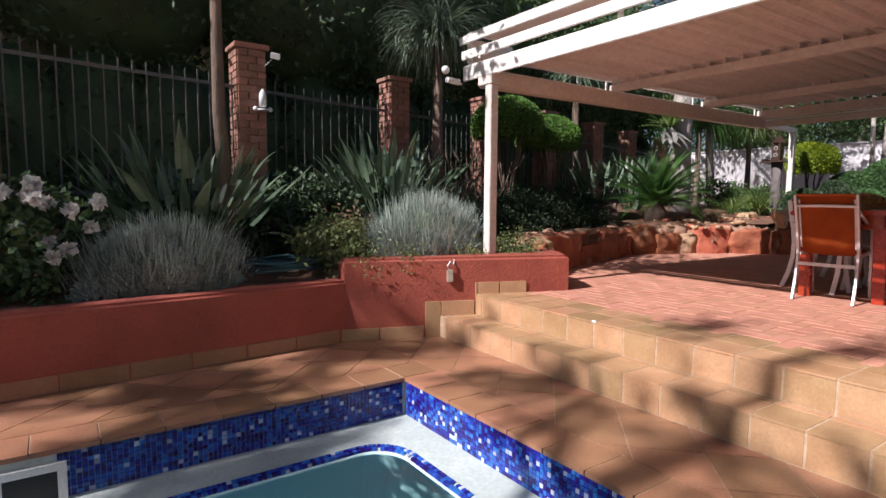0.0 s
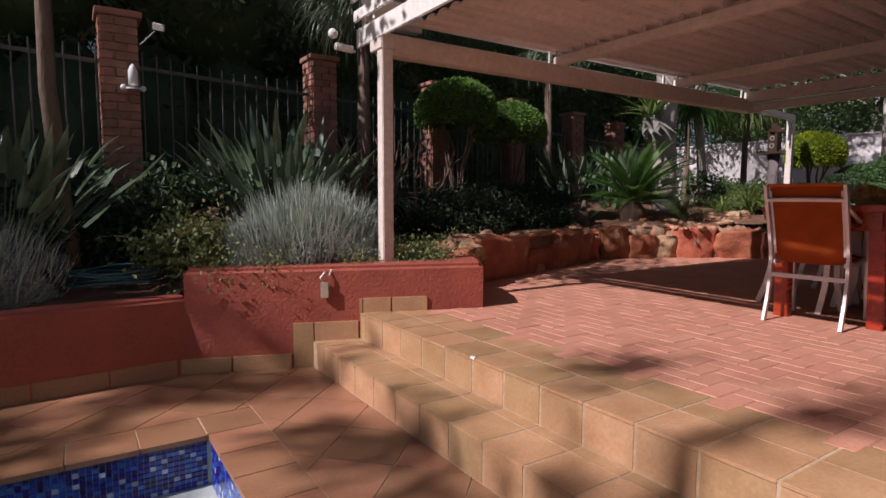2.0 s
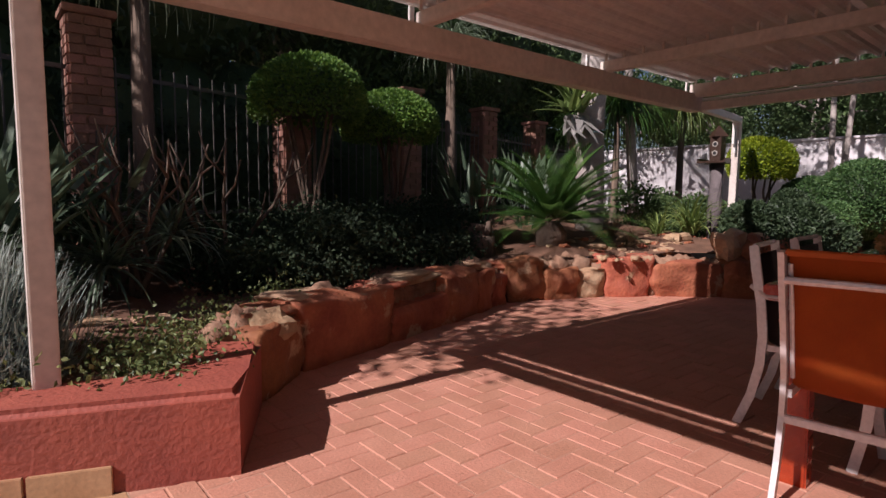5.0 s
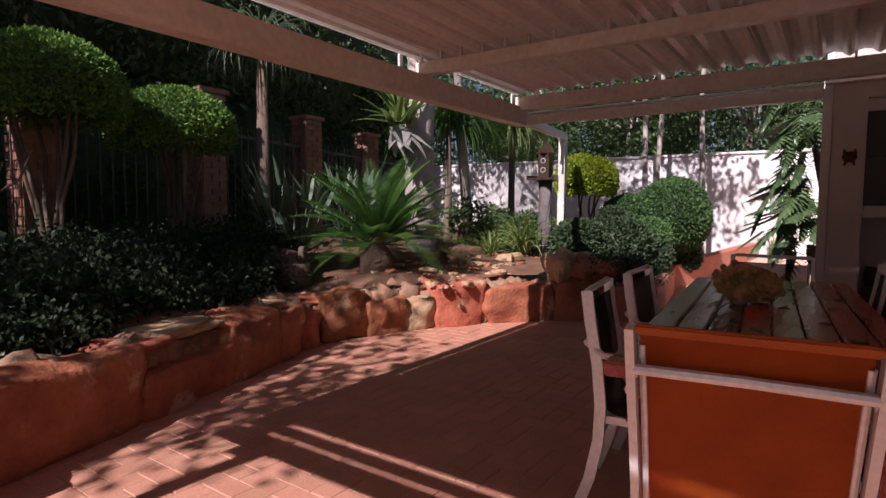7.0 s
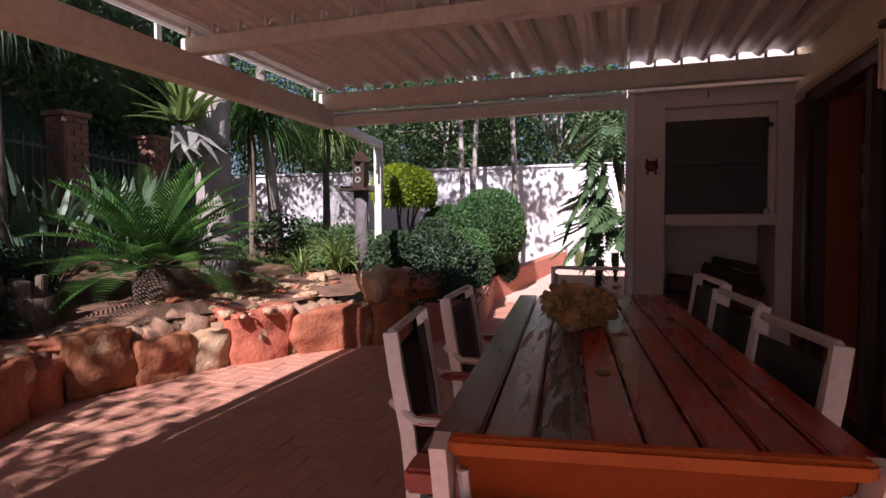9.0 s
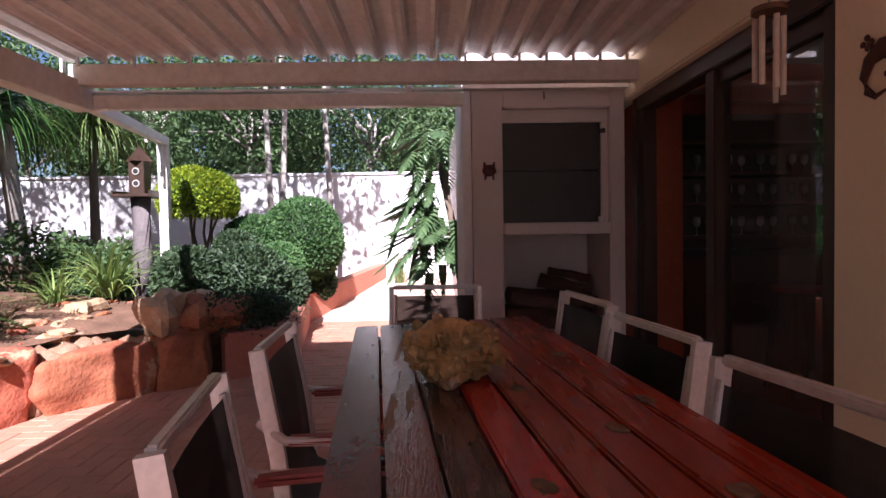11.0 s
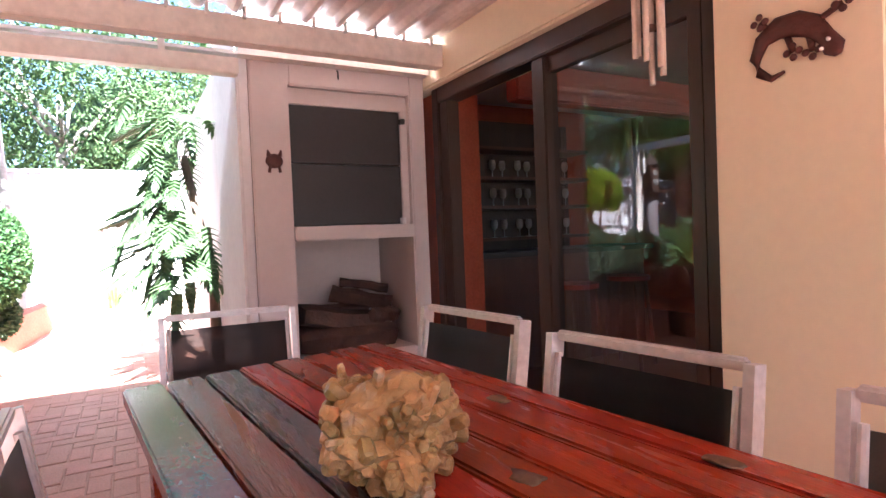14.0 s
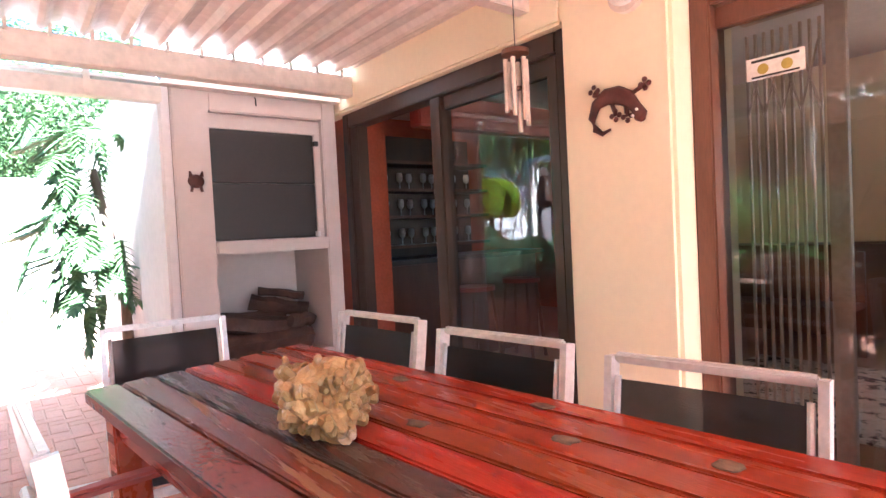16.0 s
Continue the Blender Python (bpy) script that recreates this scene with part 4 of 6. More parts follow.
def garden_chair(label, sling, slab, frame_mat, m, group, rail=None, lift=0.0):
    """A sling chair that faces local +x, its back at -x."""
    c = thing("patio_chair", label, "chair", Matrix.Identity(4), group)
    W = 0.222
    curve = [(-0.30, 0.0), (-0.245, 0.16), (-0.215, 0.32), (-0.21, 0.46), (-0.225, 0.62), (-0.255, 0.79), (-0.27, 0.904)]
    for s in (-W, W):
        part("rear_upright", flat_bar(curve, 0.040, 0.019, s), frame_mat, c)
        part("front_leg", flat_bar([(0.27, 0.0), (0.235, 0.2), (0.225, 0.42), (0.23, 0.645)], 0.038, 0.022, s), frame_mat, c)
        part("seat_rail", flat_bar([(-0.215, 0.405), (0.0, 0.40), (0.235, 0.425)], 0.03, 0.018, s * 0.93), frame_mat, c)
        part("sling_rod", tube([(-0.20, s * 0.9, 0.46), (-0.215, s * 0.9, 0.62), (-0.245, s * 0.9, 0.80), (-0.256, s * 0.9, 0.865)], 0.008, 8), frame_mat, c)
        part("arm_pad", box((-0.20, s - 0.026, 0.645), (0.25, s + 0.026, 0.668), 0.008), ARM_RED, c, "red wooden armrest")
    part("top_rail", box((-0.282, -W + 0.01, 0.890), (-0.260, W - 0.01, 0.912), 0.005), rail or frame_mat, c)
    arm_bar = tube([(0.05, -W - 0.012, 0.645), (-0.20, -W - 0.014, 0.66 + lift * 0.7), (-0.268, -W + 0.01, 0.70 + lift), (-0.270, 0, 0.703 + lift), (-0.268, W - 0.01, 0.70 + lift), (-0.20, W + 0.014, 0.66 + lift * 0.7), (0.05, W + 0.012, 0.645)], 0.013, 8)
    part("back_bar", arm_bar, frame_mat, c)
    part("rear_stretcher", box((-0.235, -W, 0.30), (-0.213, W, 0.33), 0.004), frame_mat, c)
    part("front_stretcher", box((0.222, -W, 0.385), (0.242, W, 0.415), 0.004), frame_mat, c)
    b = bmesh.new()
    prof = [(-0.262, 0.893) if lift else (-0.254, 0.858), (-0.246, 0.80), (-0.228, 0.70), (-0.214, 0.60), (-0.205, 0.50), (-0.185, 0.435), (-0.12, 0.405), (0.0, 0.395), (0.12, 0.405), (0.22, 0.43)]
    rows = [[b.verts.new((x + 0.012 * (1 - (yy / 0.205) ** 2) * (-0.6 if z > 0.45 else 0), yy, z - 0.012 * (1 - (yy / 0.205) ** 2) * (0 if z > 0.45 else 1))) for yy in (-0.203, -0.10, 0, 0.10, 0.203)] for x, z in prof]
    for p, q in zip(rows, rows[1:]):
        for k in range(4):
            b.faces.new((p[k], p[k + 1], q[k + 1], q[k]))
    r = bmesh.ops.solidify(b, geom=b.faces[:], thickness=0.004)
    part("sling", b, sling, c, slab, True)
    c.matrix_basis = m
    return c


BL = "black mesh sling garden chair with pale aluminium frame"
first = garden_chair(BL, SLING, "black mesh sling", ALU, pose(8.0, 1.985, PATIO, 0, 0, 96), "chairs round the table")
for x, y, turn, tall, wide in ((7.37, 1.99, 97, 1.0, 0.97), (6.798, 1.968, 99, 1.0, 0.89), (6.99, 2.455, -81, 0.955, 1.0), (7.64, 2.485, -87, 0.955, 1.0), (8.53, 2.283, 176, 0.975, 1.0)):
    copy_thing(first, pose(x, y, PATIO, 0, 0, turn) @ Matrix.Diagonal((1, wide, tall, 1)))
oc = garden_chair("orange mesh sling garden chair at the head of the table", SLING_ORANGE, "sunlit orange mesh sling", ALU, pose(6.325, 2.115, PATIO, 0, 0, 7), "chairs round the table", SLING_ORANGE, 0.11)
# this chair leans further back than the others
for o in oc.children:
    for v in o.data.vertices:
        k = max(0.0, v.co.z - 0.42) / 0.48
        v.co.x -= 0.11 * k
        v.co.z += 0.012 * k

KNOT = material("bare wood knot", (0.20, 0.12, 0.07), (0.10, 0.06, 0.035), 0.6, scale=30)
for k, (x, y) in enumerate(((-0.05, -0.06), (-0.35, -0.17), (0.25, -0.26), (-0.55, 0.03), (-0.2, -0.30), (-0.62, -0.24), (0.55, -0.10))):
    kn = boulder((0.045, 0.028, 0.006), 90 + k, 0.4, 2, 0.0)
    bmesh.ops.translate(kn, vec=(x, y, 0.7825), verts=kn.verts[:])
    part("knot", kn, KNOT, tab, "bare wood knot in the paint", True)

# crystal rock on the table
rock_ = thing("crystal_rock", "knobbly ochre quartz crystal rock on the table", "rock", pose(7.43, 2.24, PATIO + 0.785, -1.6, 0, 60) @ Matrix.Diagonal((0.74, 0.80, 0.84, 1)))
b = boulder((0.20, 0.27, 0.15), 5, 0.42, 4, 0.0)
bmesh.ops.translate(b, vec=(0, 0, 0.062), verts=b.verts[:])
for v in b.verts:
    v.co.z = max(v.co.z, 0.0)
anchors = [v.co.copy() for v in b.verts if v.co.z > 0.02]
part("body", b, QUARTZ, rock_)
b = bmesh.new()
rg = random.Random(21)
for k in range(150):
    p0 = rg.choice(anchors)
    d = Vector((p0.x, p0.y * 0.8, p0.z - 0.03)).normalized() + Vector((rg.gauss(0, 0.35), rg.gauss(0, 0.35), rg.gauss(0.1, 0.3)))
    d.normalize()
    r, L = rg.uniform(0.008, 0.019), rg.uniform(0.012, 0.034)
    a = p0 - d * 0.02
    tube([a, p0 + d * L * 0.7, p0 + d * L * 0.93, p0 + d * L], [r * 0.9, r, r * 0.78, r * 0.3], 6, b)
tagged(part("crystal_crust", b, QUARTZ, rock_), kind="stuff")

# ---- wall ornaments and fittings ----
gk = thing("gecko_ornament", "rusted sheet metal gecko wall ornament", "ornament", pose(7.495, 1.004, 1.985, 0, 0, 180) @ Matrix.Diagonal((0.80, 1, 0.75, 1)))


def gecko_curve(pts, radii, name, label=""):
    bmg = bmesh.new()
    tube([(x, -0.008, z) for x, z in pts], radii, 8, bmg)
    bmesh.ops.scale(bmg, vec=(1, 0.3, 1), verts=bmg.verts[:])
    return part(name, bmg, RUST, gk, label, True)


gecko_curve([(-0.03, -0.10), (-0.075, -0.115), (-0.115, -0.085), (-0.13, -0.03), (-0.105, 0.03), (-0.05, 0.06), (0.01, 0.055), (0.06, 0.03), (0.10, -0.02), (0.125, -0.065), (0.135, -0.09)],
            [0.006, 0.012, 0.018, 0.022, 0.03, 0.042, 0.045, 0.04, 0.028, 0.034, 0.012], "body")
for pts in ([(-0.08, 0.06), (-0.11, 0.10)], [(0.07, 0.04), (0.15, 0.075)], [(-0.02, 0.02), (0.0, -0.04)], [(0.05, 0.0), (0.06, -0.055)]):
    gecko_curve(pts, 0.011, "leg")
    fx, fz = pts[1]
    for k in range(4):
        bmg = bmesh.new()
        bmesh.ops.create_uvsphere(bmg, u_segments=8, v_segments=6, radius=0.013, matrix=Matrix.Translation((fx + 0.02 * math.cos(k * 1.6), -0.006, fz + 0.02 * math.sin(k * 1.6))) @ Matrix.Diagonal((1, 0.4, 1, 1)))
        part("toe", bmg, RUST, gk)
for ex, ez in ((0.115, -0.035), (0.095, -0.062)):
    bmg = bmesh.new()
    bmesh.ops.create_uvsphere(bmg, u_segments=8, v_segments=6, radius=0.007, matrix=Matrix.Translation((ex, -0.016, ez)))
    part("eye", bmg, WHITE_PLASTIC, gk)

ow = thing("pig_ornament", "small dark metal animal ornament on the barbecue wall", "ornament", pose(9.615, 1.89, 1.92))
bmg = bmesh.new()
bmesh.ops.create_uvsphere(bmg, u_segments=14, v_segments=10, radius=0.045, matrix=Matrix.Diagonal((0.35, 1, 0.85, 1)))
part("body", bmg, RUST, ow, "", True)
for s in (-0.028, 0.028):
    part("ear", tube([(-0.01, s, 0.025), (-0.012, s * 1.2, 0.055)], [0.013, 0.004], 6), RUST, ow)
    part("leg", tube([(-0.005, s * 0.8, -0.025), (-0.005, s, -0.06)], 0.008, 6), RUST, ow)

ch = thing("wind_chimes", "wooden wind chimes with pale hanging tubes", "wind chimes", pose(7.86, 1.13, 2.265))
part("disc", cyl((0, 0, -0.012), 0.055, 0.018, 20), BROWN_WOOD, ch)
part("cord", tube([(0, 0, 0.005), (0, 0, 0.24)], 0.002, 5), BLACK, ch)
for k in range(6):
    a = k * math.pi / 3
    x, yy, L = 0.042 * math.cos(a), 0.042 * math.sin(a), 0.19 + 0.018 * k
    part("tube", tube([(x, yy, -0.03), (x, yy, -0.03 - L)], 0.0095, 10), BAMBOO, ch)
part("striker", cyl((0, 0, -0.15), 0.022, 0.012, 14), BROWN_WOOD, ch)

lampw = thing("wall_lamp", "white round bulkhead wall lamp", "lamp", pose(7.43, 1.0, 2.37))
bmg = bmesh.new()
bmesh.ops.create_uvsphere(bmg, u_segments=18, v_segments=10, radius=0.06, matrix=Matrix.Translation((0, 0.03, 0)) @ Matrix.Diagonal((1, 0.8, 0.8, 1)))
part("globe", bmg, WHITE_PLASTIC, lampw, "", True)
part("base", tube([(0, 0.0, 0), (0, 0.025, 0)], 0.07, 20), WHITE_STEEL, lampw)

st = thing("door_sticker", "small white and yellow sticker on the glass", "sticker", pose(7.03, 0.832, 2.04))
part("paper", box((-0.085, 0, -0.035), (0.085, 0.002, 0.035)), WHITE_PLASTIC, st)
YEL = material("ochre print", (0.45, 0.36, 0.06), (0.3, 0.24, 0.04), 0.6)
for s in (-0.035, 0.035):
    bmg = cyl((0, 0, 0), 0.017, 0.002, 12)
    bmesh.ops.transform(bmg, matrix=pose(s, 0.004, -0.004, 90), verts=bmg.verts[:])
    part("emblem", bmg, YEL, st)
part("print_bar", box((-0.07, 0.002, 0.02), (0.07, 0.003, 0.028)), BLACK, st)
part("print_bar", box((-0.07, 0.002, -0.03), (0.07, 0.003, -0.024)), BLACK, st)

sec = thing("floodlight", "small white security floodlight on the canopy corner", "lamp", pose(3.95, 4.62, 2.44))
part("arm", tube([(0.1, -0.02, -0.08), (0.02, 0, -0.06)], 0.012, 8), WHITE_PLASTIC, sec)
bmg = bmesh.new()
bmesh.ops.create_uvsphere(bmg, u_segments=14, v_segments=8, radius=0.04, matrix=Matrix.Translation((-0.08, 0, 0.04)))
part("head", bmg, WHITE_PLASTIC, sec, "", True)
part("sensor", tube([(-0.06, 0, -0.05), (0.08, 0, -0.06)], 0.03, 12), WHITE_PLASTIC, sec)

outlet = thing("outdoor_socket", "grey outdoor socket box with cable on the planter wall", "socket", pose(3.56, 4.088, 0.55, 0, 0, -20))
part("box", box((-0.028, -0.03, -0.055), (0.028, 0.0, 0.055), 0.005), material("socket plastic", (0.45, 0.36, 0.28), rough=0.5), outlet)
part("cable", tube([(-0.01, -0.02, 0.055), (-0.03, -0.03, 0.09), (0.0, -0.02, 0.13), (0.03, -0.01, 0.10), (0.05, 0.02, 0.14)], 0.006, 6), WHITE_PLASTIC, outlet)

hose = thing("garden_hose", "coiled dark teal garden hose on the soil", "hose", pose(2.35, 4.95, 0.60))
for k in range(5):
    r = 0.30 - 0.035 * (k % 3)
    pts = [(r * math.cos(a) * 1.1, r * math.sin(a) * 0.9, 0.012 + 0.018 * k + 0.01 * math.sin(3 * a + k)) for a in [2 * math.pi * j / 28 for j in range(29)]]
    part("coil", tube(pts, 0.011, 6), BLUE_HOSE, hose, "", True)

# interior of the bar behind the open door
shelf = thing("bar_shelf", "dark wooden bar shelf holding rows of glasses", "shelf")
part("back", box((11.30, -1.6, 0.378), (11.34, 0.45, 2.6)), DARK_WOOD, shelf)
for z in (1.15, 1.45, 1.75, 2.02, 2.3):
    part("board", box((10.98, -1.6, z - 0.03), (11.30, 0.45, z), 0.004), BROWN_WOOD, shelf)
counter = thing("bar_counter", "dark red wooden bar counter", "counter")
part("body", box((10.3, -1.6, 0.378), (10.75, 0.3, 1.30), 0.01), BROWN_WOOD, counter)
part("top", box((10.22, -1.65, 1.302), (10.82, 0.35, 1.345), 0.01), DARK_WOOD, counter)
GLASSWARE = material("clear glassware", (0.75, 0.75, 0.75), (0.6, 0.6, 0.6), 0.12, scale=4, bump=0)
gl = thing("wine_glass", "clear stemmed glass on the bar shelf", "glass", Matrix.Identity(4), "glasses on the shelf")
part("bowl", tube([(0, 0, 0.07), (0, 0, 0.09), (0, 0, 0.13), (0, 0, 0.17)], [0.008, 0.03, 0.036, 0.028], 10), GLASSWARE, gl, "", True)
part("stem", tube([(0, 0, 0.004), (0, 0, 0.07)], 0.004, 6), GLASSWARE, gl)
part("foot", cyl((0, 0, 0), 0.03, 0.004, 12), GLASSWARE, gl)
gl.matrix_basis = pose(11.1, -1.5, 1.151)
for z in (1.151, 1.451, 1.751, 2.021):
    for k in range(12):
        copy_thing(gl, pose(11.12 + 0.05 * (k % 2), -1.4 + k * 0.15, z))
tagged(part("bar_header", box((9.3, -1.7, 2.28), (9.42, 0.55, 2.50), 0.01), ARM_RED), "warm reddish timber header beam above the bar", "beam")
stool = thing("bar_stool", "red wooden bar stool before the counter", "stool", pose(9.75, -0.25, 0.378))
part("seat", cyl((0, 0, 0.70), 0.17, 0.035, 20), ARM_RED, stool)
for sx in (-1, 1):
    for sy in (-1, 1):
        part("leg", tube([(sx * 0.15, sy * 0.15, 0), (sx * 0.10, sy * 0.10, 0.70)], 0.016, 8), BROWN_WOOD, stool)
copy_thing(stool, pose(9.9, -0.95, 0.378, 0, 0, 20))
trel = thing("security_gate", "folded brown steel trellis gate behind the glass", "gate")
TRELLIS = material("tan trellis steel", (0.58, 0.45, 0.35), (0.47, 0.35, 0.27), 0.5, scale=8)
for k in range(9):
    x = 6.955 + k * 0.028
    part("bar", box((x, 0.66, 0.40), (x + 0.008, 0.672, 2.2)), TRELLIS, trel)
    if k % 2 == 0 and k < 8:
        for z in (0.55, 2.02):
            for q in (-1, 1):
                part("lattice", tube([(x + 0.004, 0.676, z - q * 0.11), (x + 0.06, 0.676, z + q * 0.11)], 0.004, 5), TRELLIS, trel)
part("edge_post", box((6.885, 0.652, 0.385), (6.94, 0.684, 2.24), 0.003), TRELLIS, trel)
part("top_track", box((5.0, 0.648, 2.24), (7.2, 0.69, 2.265), 0.003), TRELLIS, trel)
rug = thing("floor_rug", "cream and black patterned rug inside the room", "rug")
part("pile", box((6.3, -2.25, 0.379), (8.4, -0.62, 0.392)), material("patterned rug", (0.62, 0.55, 0.45), (0.5, 0.43, 0.34), 0.95, scale=10, patch=(0.06, 0.05, 0.045), patch_scale=9, patch_size=0.52), rug)
cabin = thing("sideboard", "dark reddish wooden sideboard against the back wall", "cabinet", pose(7.55, -3.15, 0.378))
part("body", box((0, -0.4, 0.08), (1.9, 0.08, 0.86), 0.01), BROWN_WOOD, cabin)
part("top", box((-0.03, -0.42, 0.862), (1.93, 0.12, 0.90), 0.008), BROWN_WOOD, cabin)
for k in range(4):
    d_ = part("door", box((0.03 + k * 0.465, 0.082, 0.12), (0.465 + k * 0.465, 0.10, 0.82), 0.006), BROWN_WOOD, cabin)
    part("knob", cyl((0.43 + k * 0.465, 0.11, 0.5), 0.012, 0.02, 10), ALU, d_)
for lx in (0.02, 1.82):
    part("foot", box((lx, -0.38, 0.0), (lx + 0.06, 0.06, 0.079), 0.004), BROWN_WOOD, cabin)
bench = thing("wooden_bench", "low dark wooden bench standing beyond the rug", "bench", pose(7.75, -2.45, 0.378))
part("seat", box((0, -0.2, 0.40), (1.5, 0.22, 0.45), 0.01), BROWN_WOOD, bench)
part("backrest", box((0, -0.24, 0.60), (1.5, -0.20, 0.85), 0.01), BROWN_WOOD, bench)
for lx in (0.0, 1.44):
    for ly in (-0.24, 0.16):
        part("leg", box((lx, ly, 0.0), (lx + 0.06, ly + 0.05, 0.86 if ly < 0 else 0.40), 0.005), BROWN_WOOD, bench)

# ---- fence ----
fence = thing("garden_fence", "grey steel palisade fence between salmon brick pillars", "fence", kind="structure")
PIL = [(0.18, 6.02), (2.53, 6.56), (4.72, 7.10), (6.72, 7.60), (8.62, 8.05), (10.6, 8.55), (12.5, 9.1), (14.6, 9.6)]
PILLAR_BRICKS = []
for px, py in PIL:
    zb = soil_z(px, py) - 0.1
    part("pillar_core", box((px - 0.145, py - 0.145, zb), (px + 0.145, py + 0.145, 2.84)), MORTAR, fence)
    part("pillar_cap", box((px - 0.19, py - 0.19, 2.842), (px + 0.19, py + 0.19, 2.90), 0.008), PILLAR_BRICK, fence)
    PILLAR_BRICKS.append((px, py, max(1.0, zb)))
for (ax, ay), (bx, by) in zip(PIL, PIL[1:]):
    L = math.hypot(bx - ax, by - ay)
    ang = math.degrees(math.atan2(by - ay, bx - ax))
    m = pose(ax, ay, 0, 0, 0, ang)
    for z in (1.25, 2.42):
        part("rail", box((0.17, -0.012, z), (L - 0.17, 0.012, z + 0.035), 0, None, m), FENCE_STEEL, fence)
    n = int((L - 0.4) / 0.125)
    for k in range(n + 1):
        s = 0.2 + k * (L - 0.4) / n
        part("bar", box((s - 0.0065, -0.021, 0.9), (s + 0.0065, -0.013, 2.60 - 0.06 * math.sin(math.pi * s / L)), 0, None, m), FENCE_STEEL, fence)
panel = thing("tree_floodlight", "white flat floodlight fixed among the trees", "lamp", pose(2.90, 6.72, 2.88, 0, 0, -25) @ Matrix.Scale(0.6, 4))
part("housing", box((-0.09, -0.03, -0.055), (0.09, 0.02, 0.055), 0.006, None, pose(0, 0, 0, 20, 12, 0)), WHITE_PLASTIC, panel)
part("bracket", tube([(-0.02, 0.02, -0.02), (-0.30, 0.0, -0.30)], 0.012, 6), FENCE_STEEL, panel)
bf = thing("bird_feeder", "clear bottle bird feeder hung on a brick pillar", "bird feeder", pose(2.62, 6.33, 2.22) @ Matrix.Scale(0.8, 4))
part("bottle", tube([(0, 0, 0), (0, 0, 0.16), (0, 0, 0.20), (0, 0, 0.24)], [0.05, 0.05, 0.035, 0.012], 14), GLASSWARE, bf, "", True)
part("tray", cyl((0, 0, -0.05), 0.085, 0.02, 16), GLASSWARE, bf)
for s in (-0.10, 0.10):
    bmg = bmesh.new()
    bmesh.ops.create_uvsphere(bmg, u_segments=10, v_segments=8, radius=0.035, matrix=Matrix.Translation((s, 0, -0.03)))
    part("cup", bmg, GLASSWARE, bf, "", True)
part("bracket", tube([(0, 0, 0.24), (0, 0.10, 0.26)], 0.005, 6), BLACK, bf)

# ---- plants ----


def stems(x, y, z0, z1, n, spread, r, name, parent, mat=BARK, seed=0):
    rg = random.Random(seed)
    for k in range(n):
        a = rg.uniform(0, 6.28)
        pts = [(x + rg.uniform(-0.03, 0.03), y + rg.uniform(-0.03, 0.03), z0)]
        for j in range(1, 5):
            u = j / 4
            pts.append((x + math.cos(a) * spread * u ** 1.2 + rg.uniform(-0.03, 0.03), y + math.sin(a) * spread * u ** 1.2 + rg.uniform(-0.03, 0.03), z0 + (z1 - z0) * u))
        part(name, tube(pts, [r, r * 0.9, r * 0.8, r * 0.7, r * 0.5], 7), mat, parent, "", True)


def dome_topiary(x, y, zb, zt, r, mat, n, label, le=0.05, seed=1):
    t = thing("topiary_tree", label, "topiary", Matrix.Identity(4), "clipped topiary")
    h = zt - zb
    c = (x, y, zb + h * 0.30)
    stems(x, y, soil_z(x, y) - 0.05, zb + 0.1, 6, r * 0.45, 0.022, "stem", t, BARK, seed)
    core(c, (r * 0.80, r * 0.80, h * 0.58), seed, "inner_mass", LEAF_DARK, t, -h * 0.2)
    crown(c, (r * 0.95, r * 0.95, h * 0.70), n, "foliage", mat, t, le, le * 0.62, 0.88, "", 10, -h * 0.3)
    return t


dome_topiary(6.5, 6.7, 2.16, 2.80, 0.58, LEAF_MID, 17000, "dark green dome clipped topiary on thin stems", 0.04, 3)
dome_topiary(7.6, 6.92, 2.06, 2.62, 0.56, LEAF_MID, 17000, "green dome clipped topiary on thin stems", 0.04, 4)
dome_topiary(12.62, 4.93, 1.76, 2.32, 0.47, LEAF_YELLOW, 11000, "bright yellow-green dome clipped topiary", 0.045, 5)


def ball_bush(x, y, z, r, mat, n, label, le=0.045, seed=1, squash=1.0):
    t = thing("clipped_bush", label, "bush", Matrix.Identity(4), "clipped bushes")
    stems(x, y, soil_z(x, y) - 0.1, z, 3, r * 0.3, 0.02, "stem", t, BARK, seed)
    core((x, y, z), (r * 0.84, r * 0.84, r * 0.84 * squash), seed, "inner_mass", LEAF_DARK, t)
    crown((x, y, z), (r * 0.97, r * 0.97, r * 0.97 * squash), n, "foliage", mat, t, le, le * 0.62, 0.9)
    return t


BUSH = leafmat("bush leaf", (0.10, 0.20, 0.06), (0.05, 0.11, 0.03))
ball_bush(13.4, 3.94, 1.44, 0.57, BUSH, 15000, "large round clipped green bush before the white wall", 0.045, 6)
ball_bush(12.95, 4.45, 1.35, 0.42, BUSH, 7000, "round clipped green bush merging with its neighbour", 0.045, 7)
ball_bush(12.5, 4.0, 1.15, 0.30, BUSH, 4500, "small round clipped green bush", 0.04, 8)
ball_bush(12.15, 4.40, 1.38, 0.21, LEAF_DARK, 3500, "small dark green clipped ball bush", 0.04, 9)
for k, (x, y, r) in enumerate([(11.7, 4.15, 0.42), (12.3, 4.0, 0.34), (11.4, 4.55, 0.34), (12.9, 4.1, 0.30), (13.7, 3.85, 0.3)]):
    ball_bush(x, y, soil_z(x, y) + r * 0.75, r, LEAF_DARK, 3200, "low dark green shrub behind the curb", 0.06, 20 + k, 0.9)


